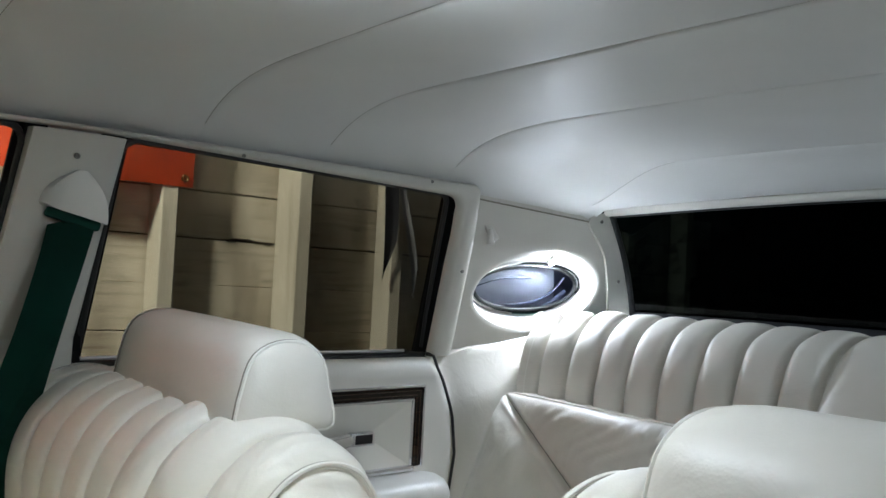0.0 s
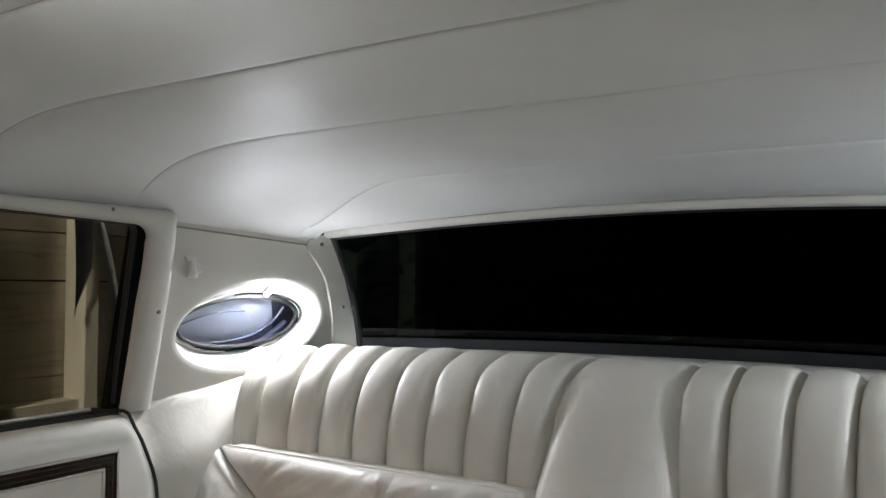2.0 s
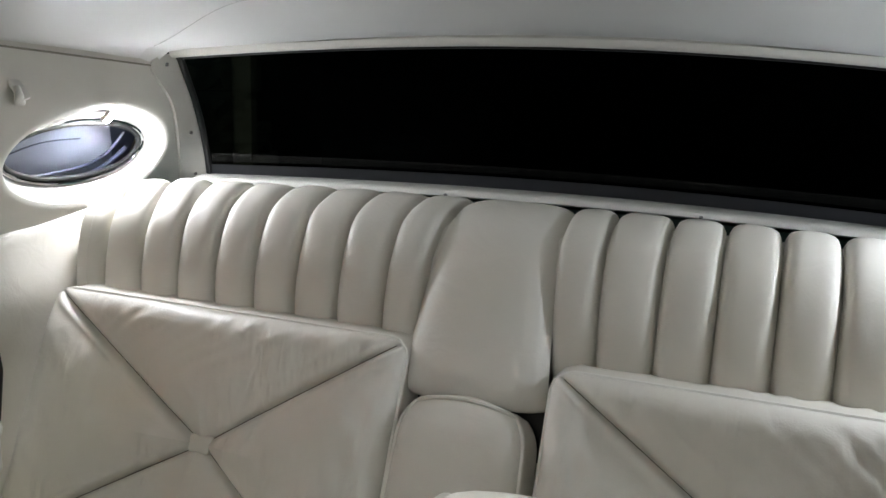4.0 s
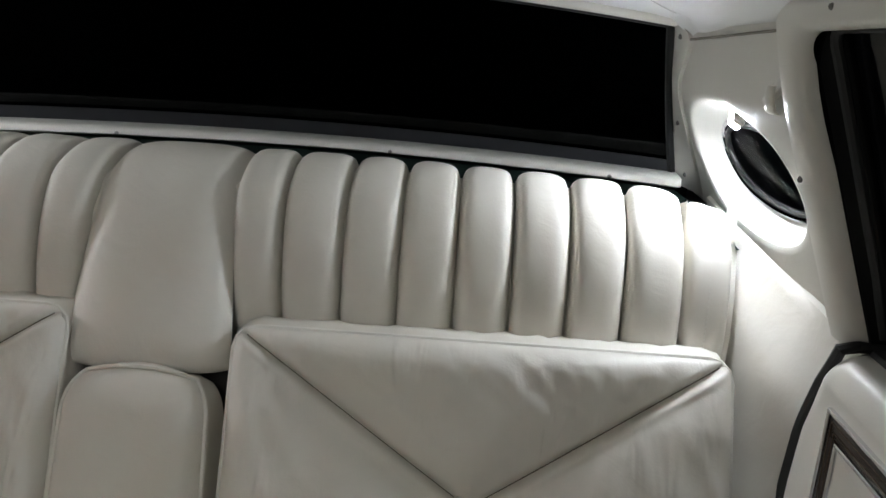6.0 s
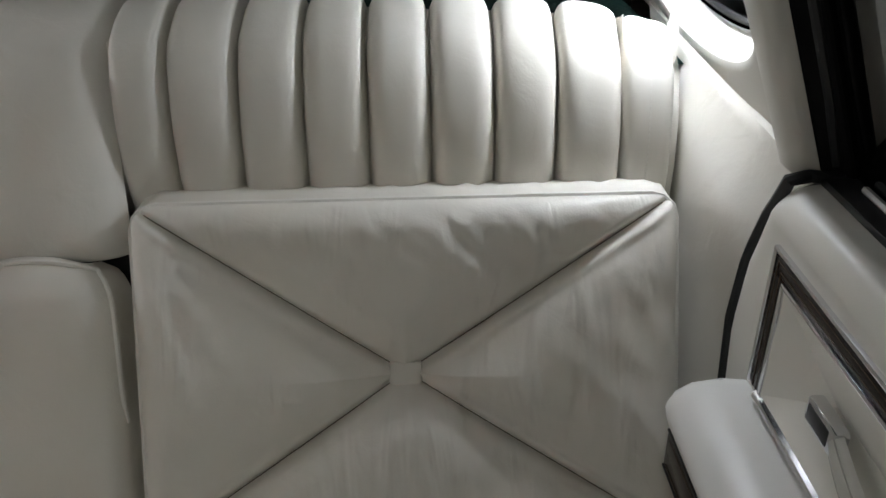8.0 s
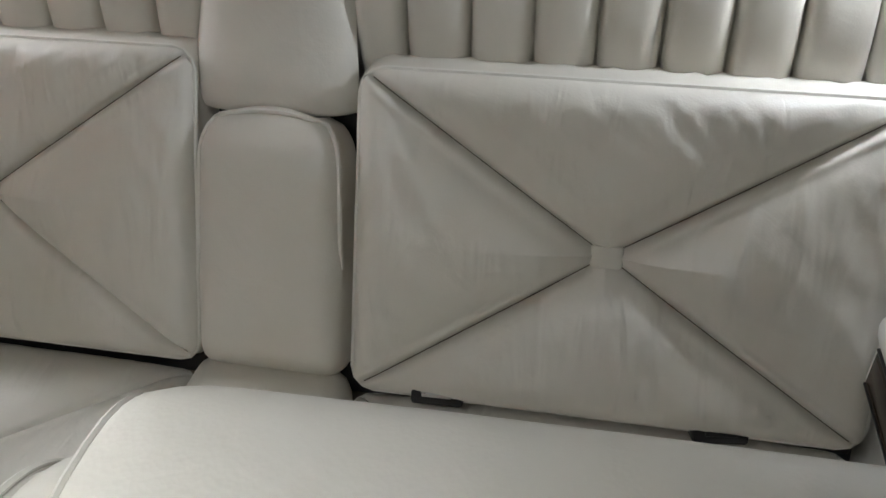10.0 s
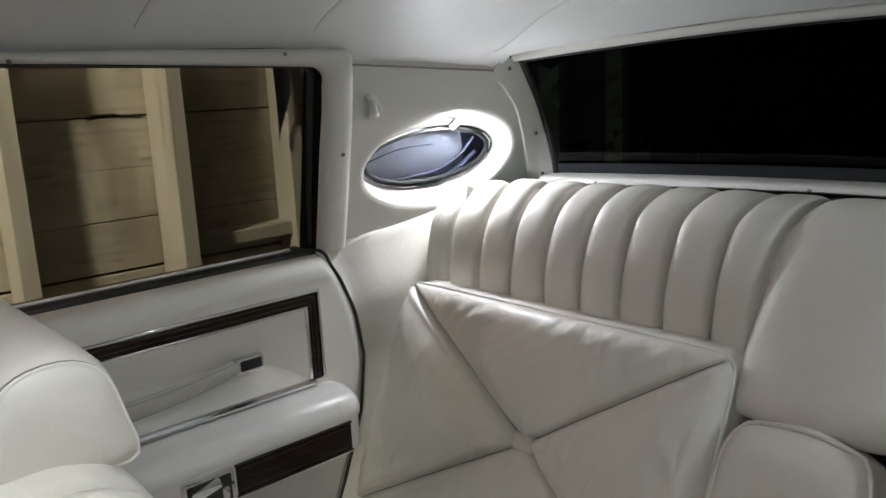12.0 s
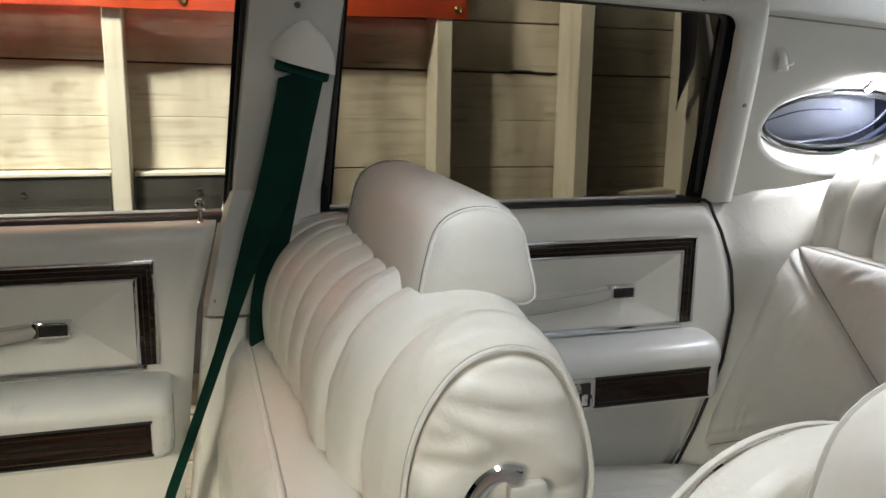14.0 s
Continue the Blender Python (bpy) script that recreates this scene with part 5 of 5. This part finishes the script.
    if back:
        sec = [(-0.824, 0.795), (-0.823, 0.836), (-0.809, 0.862), (-0.776, 0.879), (-0.730, 0.881), (-0.702, 0.867), (-0.690, 0.835), (-0.686, 0.790), (-0.715, 0.780), (-0.760, 0.782)]
    ring = spline([Vector((0, a, b)) for a, b in sec], 3, closed=True)
    cen = sum(ring, Vector()) / len(ring)
    rows = []
    for x, s in ((-0.622, 0.80), (-0.620, 0.90), (-0.612, 0.97), (-0.598, 1.0), (-0.50, 1.015), (-0.40, 1.015), (-0.31, 1.005), (-0.295, 0.995), (-0.282, 0.965), (-0.273, 0.92), (-0.267, 0.865), (-0.264, 0.82), (-0.260, 0.66), (-0.258, 0.4), (-0.257, 0.1)):
        rows.append([Vector((x + dx + rest[0], rest[1] + cen.y + (p.y - cen.y) * s, cen.z + (p.z - cen.z) * s + 0.012 * (x + 0.28) * -1 + rest[2])) for p in ring])
    padding = part("headrest", loft(rows), LEATHER, seat, "padded cream leather headrest", angle=80)
    for x, s in ((-0.2670, 0.868), (-0.614, 0.97)):
        part("piping", tube([Vector((x + dx + rest[0], rest[1] + cen.y + (p.y - cen.y) * s, cen.z + (p.z - cen.z) * s + 0.012 * (x + 0.28) * -1 + rest[2])) for p in ring], 0.0018, 6, closed=True, up=(1, 0, 0)), PIPING, padding)
        s, x = s + (0.010 if back else 0.018), x + (-0.0032 if x > -0.4 else 0.0032)
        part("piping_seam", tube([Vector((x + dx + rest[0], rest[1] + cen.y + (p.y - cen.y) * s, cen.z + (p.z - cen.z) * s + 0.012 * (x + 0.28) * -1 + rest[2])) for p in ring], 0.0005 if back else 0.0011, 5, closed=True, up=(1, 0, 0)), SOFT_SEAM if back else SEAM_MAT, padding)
    for x in (-0.40, -0.50):
        part("headrest_post", tube([(x + dx, -0.73, 0.70), (x + dx, -0.73, 0.80)], 0.006, 8), CHROME, seat, "chrome post")
    # lower back pillow and cushion
    ev = Vector((0, 0.024, 0.330))
    up = ev.normalized()
    cushion_parts(seat, "back_pillow", Vector((-0.752 + dx, -0.918 + back, 0.292)), (1, 0, 0), ev, Vector((0, -up.z, up.y)), 0.575, 0.325, "wrinkled cream leather pillow", seed=21.0 + dx,
                  nu=60, nv=34, puff=0.055, depth=0.05, fold=0.009, seam=SOFT_SEAM)
    cushion_parts(seat, "seat_cushion", Vector((-0.745 + dx, -1.40, 0.330)), (1, 0, 0), (0, 0.5, -0.03), (0, 0.03, 0.5), 0.60, 0.52, "cream leather seat cushion", seed=31.0 + dx,
                  nu=24, nv=18, puff=0.045, depth=0.18)
    part("seat_base", box((-0.445 + dx, -1.08, 0.13), (0.56, 0.56, 0.16), 0.02), VINYL, seat)
    # bent metal back hinge
    x = -0.146 + dx
    lever = part("hinge_lever", tube(spline([(x, -0.782, 0.54), (x, -0.776, 0.622), (x + 0.002, -0.764, 0.656), (x + 0.004, -0.746, 0.668), (x + 0.004, -0.730, 0.664)], 5), 0.0085, 8, flat=0.55, up=(1, 0, 0)), CHROME, seat, "bent bright metal hinge lever")
    part("hinge_cover", box((x + 0.002, -0.722, 0.628), (0.014, 0.036, 0.058), 0.005), TRIM, lever, "white plastic cover")


front_seat(0.0, "cream leather passenger seat with channelled back and headrest", rest=(0.004, 0.004, -0.007))
SIDE = -1
front_seat(0.047, "cream leather driver seat with smooth headrest", 0.022, (0.026, 0.080, -0.002), 0.064)
SIDE = 1


# ---- roof lamp ----
def roof_lamp():
    cx, cy, zt = 0.008, -0.826, 1.192
    lamp = thing("roof_lamp", (cx, cy, zt), "lit chrome roof lamp with white lens and two reading spots", "lamp")

    def outline(hx, hy, z, n=40):
        out = []
        for k in range(n):
            a = 2 * math.pi * k / n
            c, s = math.cos(a), math.sin(a)
            out.append(Vector((cx + hx * math.copysign(abs(c) ** 0.42, c), cy + hy * math.copysign(abs(s) ** 0.42, s), z)))
        return out
    part("mounting_rail", loft([outline(0.091, 0.048, zt + 0.006), outline(0.090, 0.047, zt - 0.001), outline(0.0865, 0.0435, zt - 0.011), outline(0.085, 0.042, zt - 0.0115),
                                outline(0.080, 0.037, zt - 0.0095)]), CHROME, lamp, "polished chrome rail", angle=28)

    def belly(x0, x1, half, deep, n=10):
        """A stretch of the rounded underside between x0 and x1."""
        def f(u, v):
            x = lerp(x0, x1, u)
            a = math.pi * v
            return Vector((cx + x, cy - half(x) * math.cos(a), zt - 0.011 - deep(x) * math.sin(a) ** 0.75))
        return grid(f, n, 20, thick=0.002)
    half = lambda x: interp(x, [(-0.084, 0.036), (-0.078, 0.039), (0.040, 0.040), (0.066, 0.036), (0.080, 0.028), (0.087, 0.018)])
    deep = lambda x: interp(x, [(-0.086, 0.004), (-0.083, 0.012), (-0.078, 0.015), (-0.050, 0.017), (0.030, 0.016), (0.060, 0.013), (0.087, 0.003)])
    part("end_cap", belly(-0.086, -0.040, half, deep), CHROME, lamp, "polished chrome end cap", angle=50)
    part("lens", belly(-0.040, 0.000, lambda x: half(x) - 0.003, lambda x: deep(x) - 0.001), DOME_LENS, lamp, "glowing white lens", angle=60)
    part("end_cap", belly(0.000, 0.087, half, deep, 16), CHROME, lamp, "pointed chrome end cap", angle=50)
    c = (cx + 0.043, cy - 0.002, zt - 0.025)
    ax = (0.28, -0.42, -1)
    spot = part("reading_spot", lathe(c, ax, [(0.0150, -0.010), (0.0150, 0.002), (0.0142, 0.0040), (0.0118, 0.0044), (0.0110, 0.002)], 24), CHROME, lamp, "round chrome spot ring")
    part("spot_glass", lathe(Vector(c) + Vector((0.0005, -0.001, -0.002)), ax, [(0.0114, -0.002), (0.0114, 0.001), (0.007, 0.002)], 20), BLACK, spot, "dark spot glass")
    part("switch", box((cx + 0.076, cy, zt - 0.020), (0.008, 0.014, 0.006), 0.003), CHROME, lamp, "small chrome switch")
    for k in range(4):
        part("rib", tube([(cx - 0.046 - 0.009 * k, cy - 0.030 + 0.06 * q / 8, zt - 0.0115 - (deep(-0.046 - 0.009 * k) + 0.0006) * math.sin(math.pi * (0.13 + 0.74 * q / 8)) ** 0.75) for q in range(9)], 0.0018, 6), CHROME, lamp, "chrome rib beside the lens")


roof_lamp()
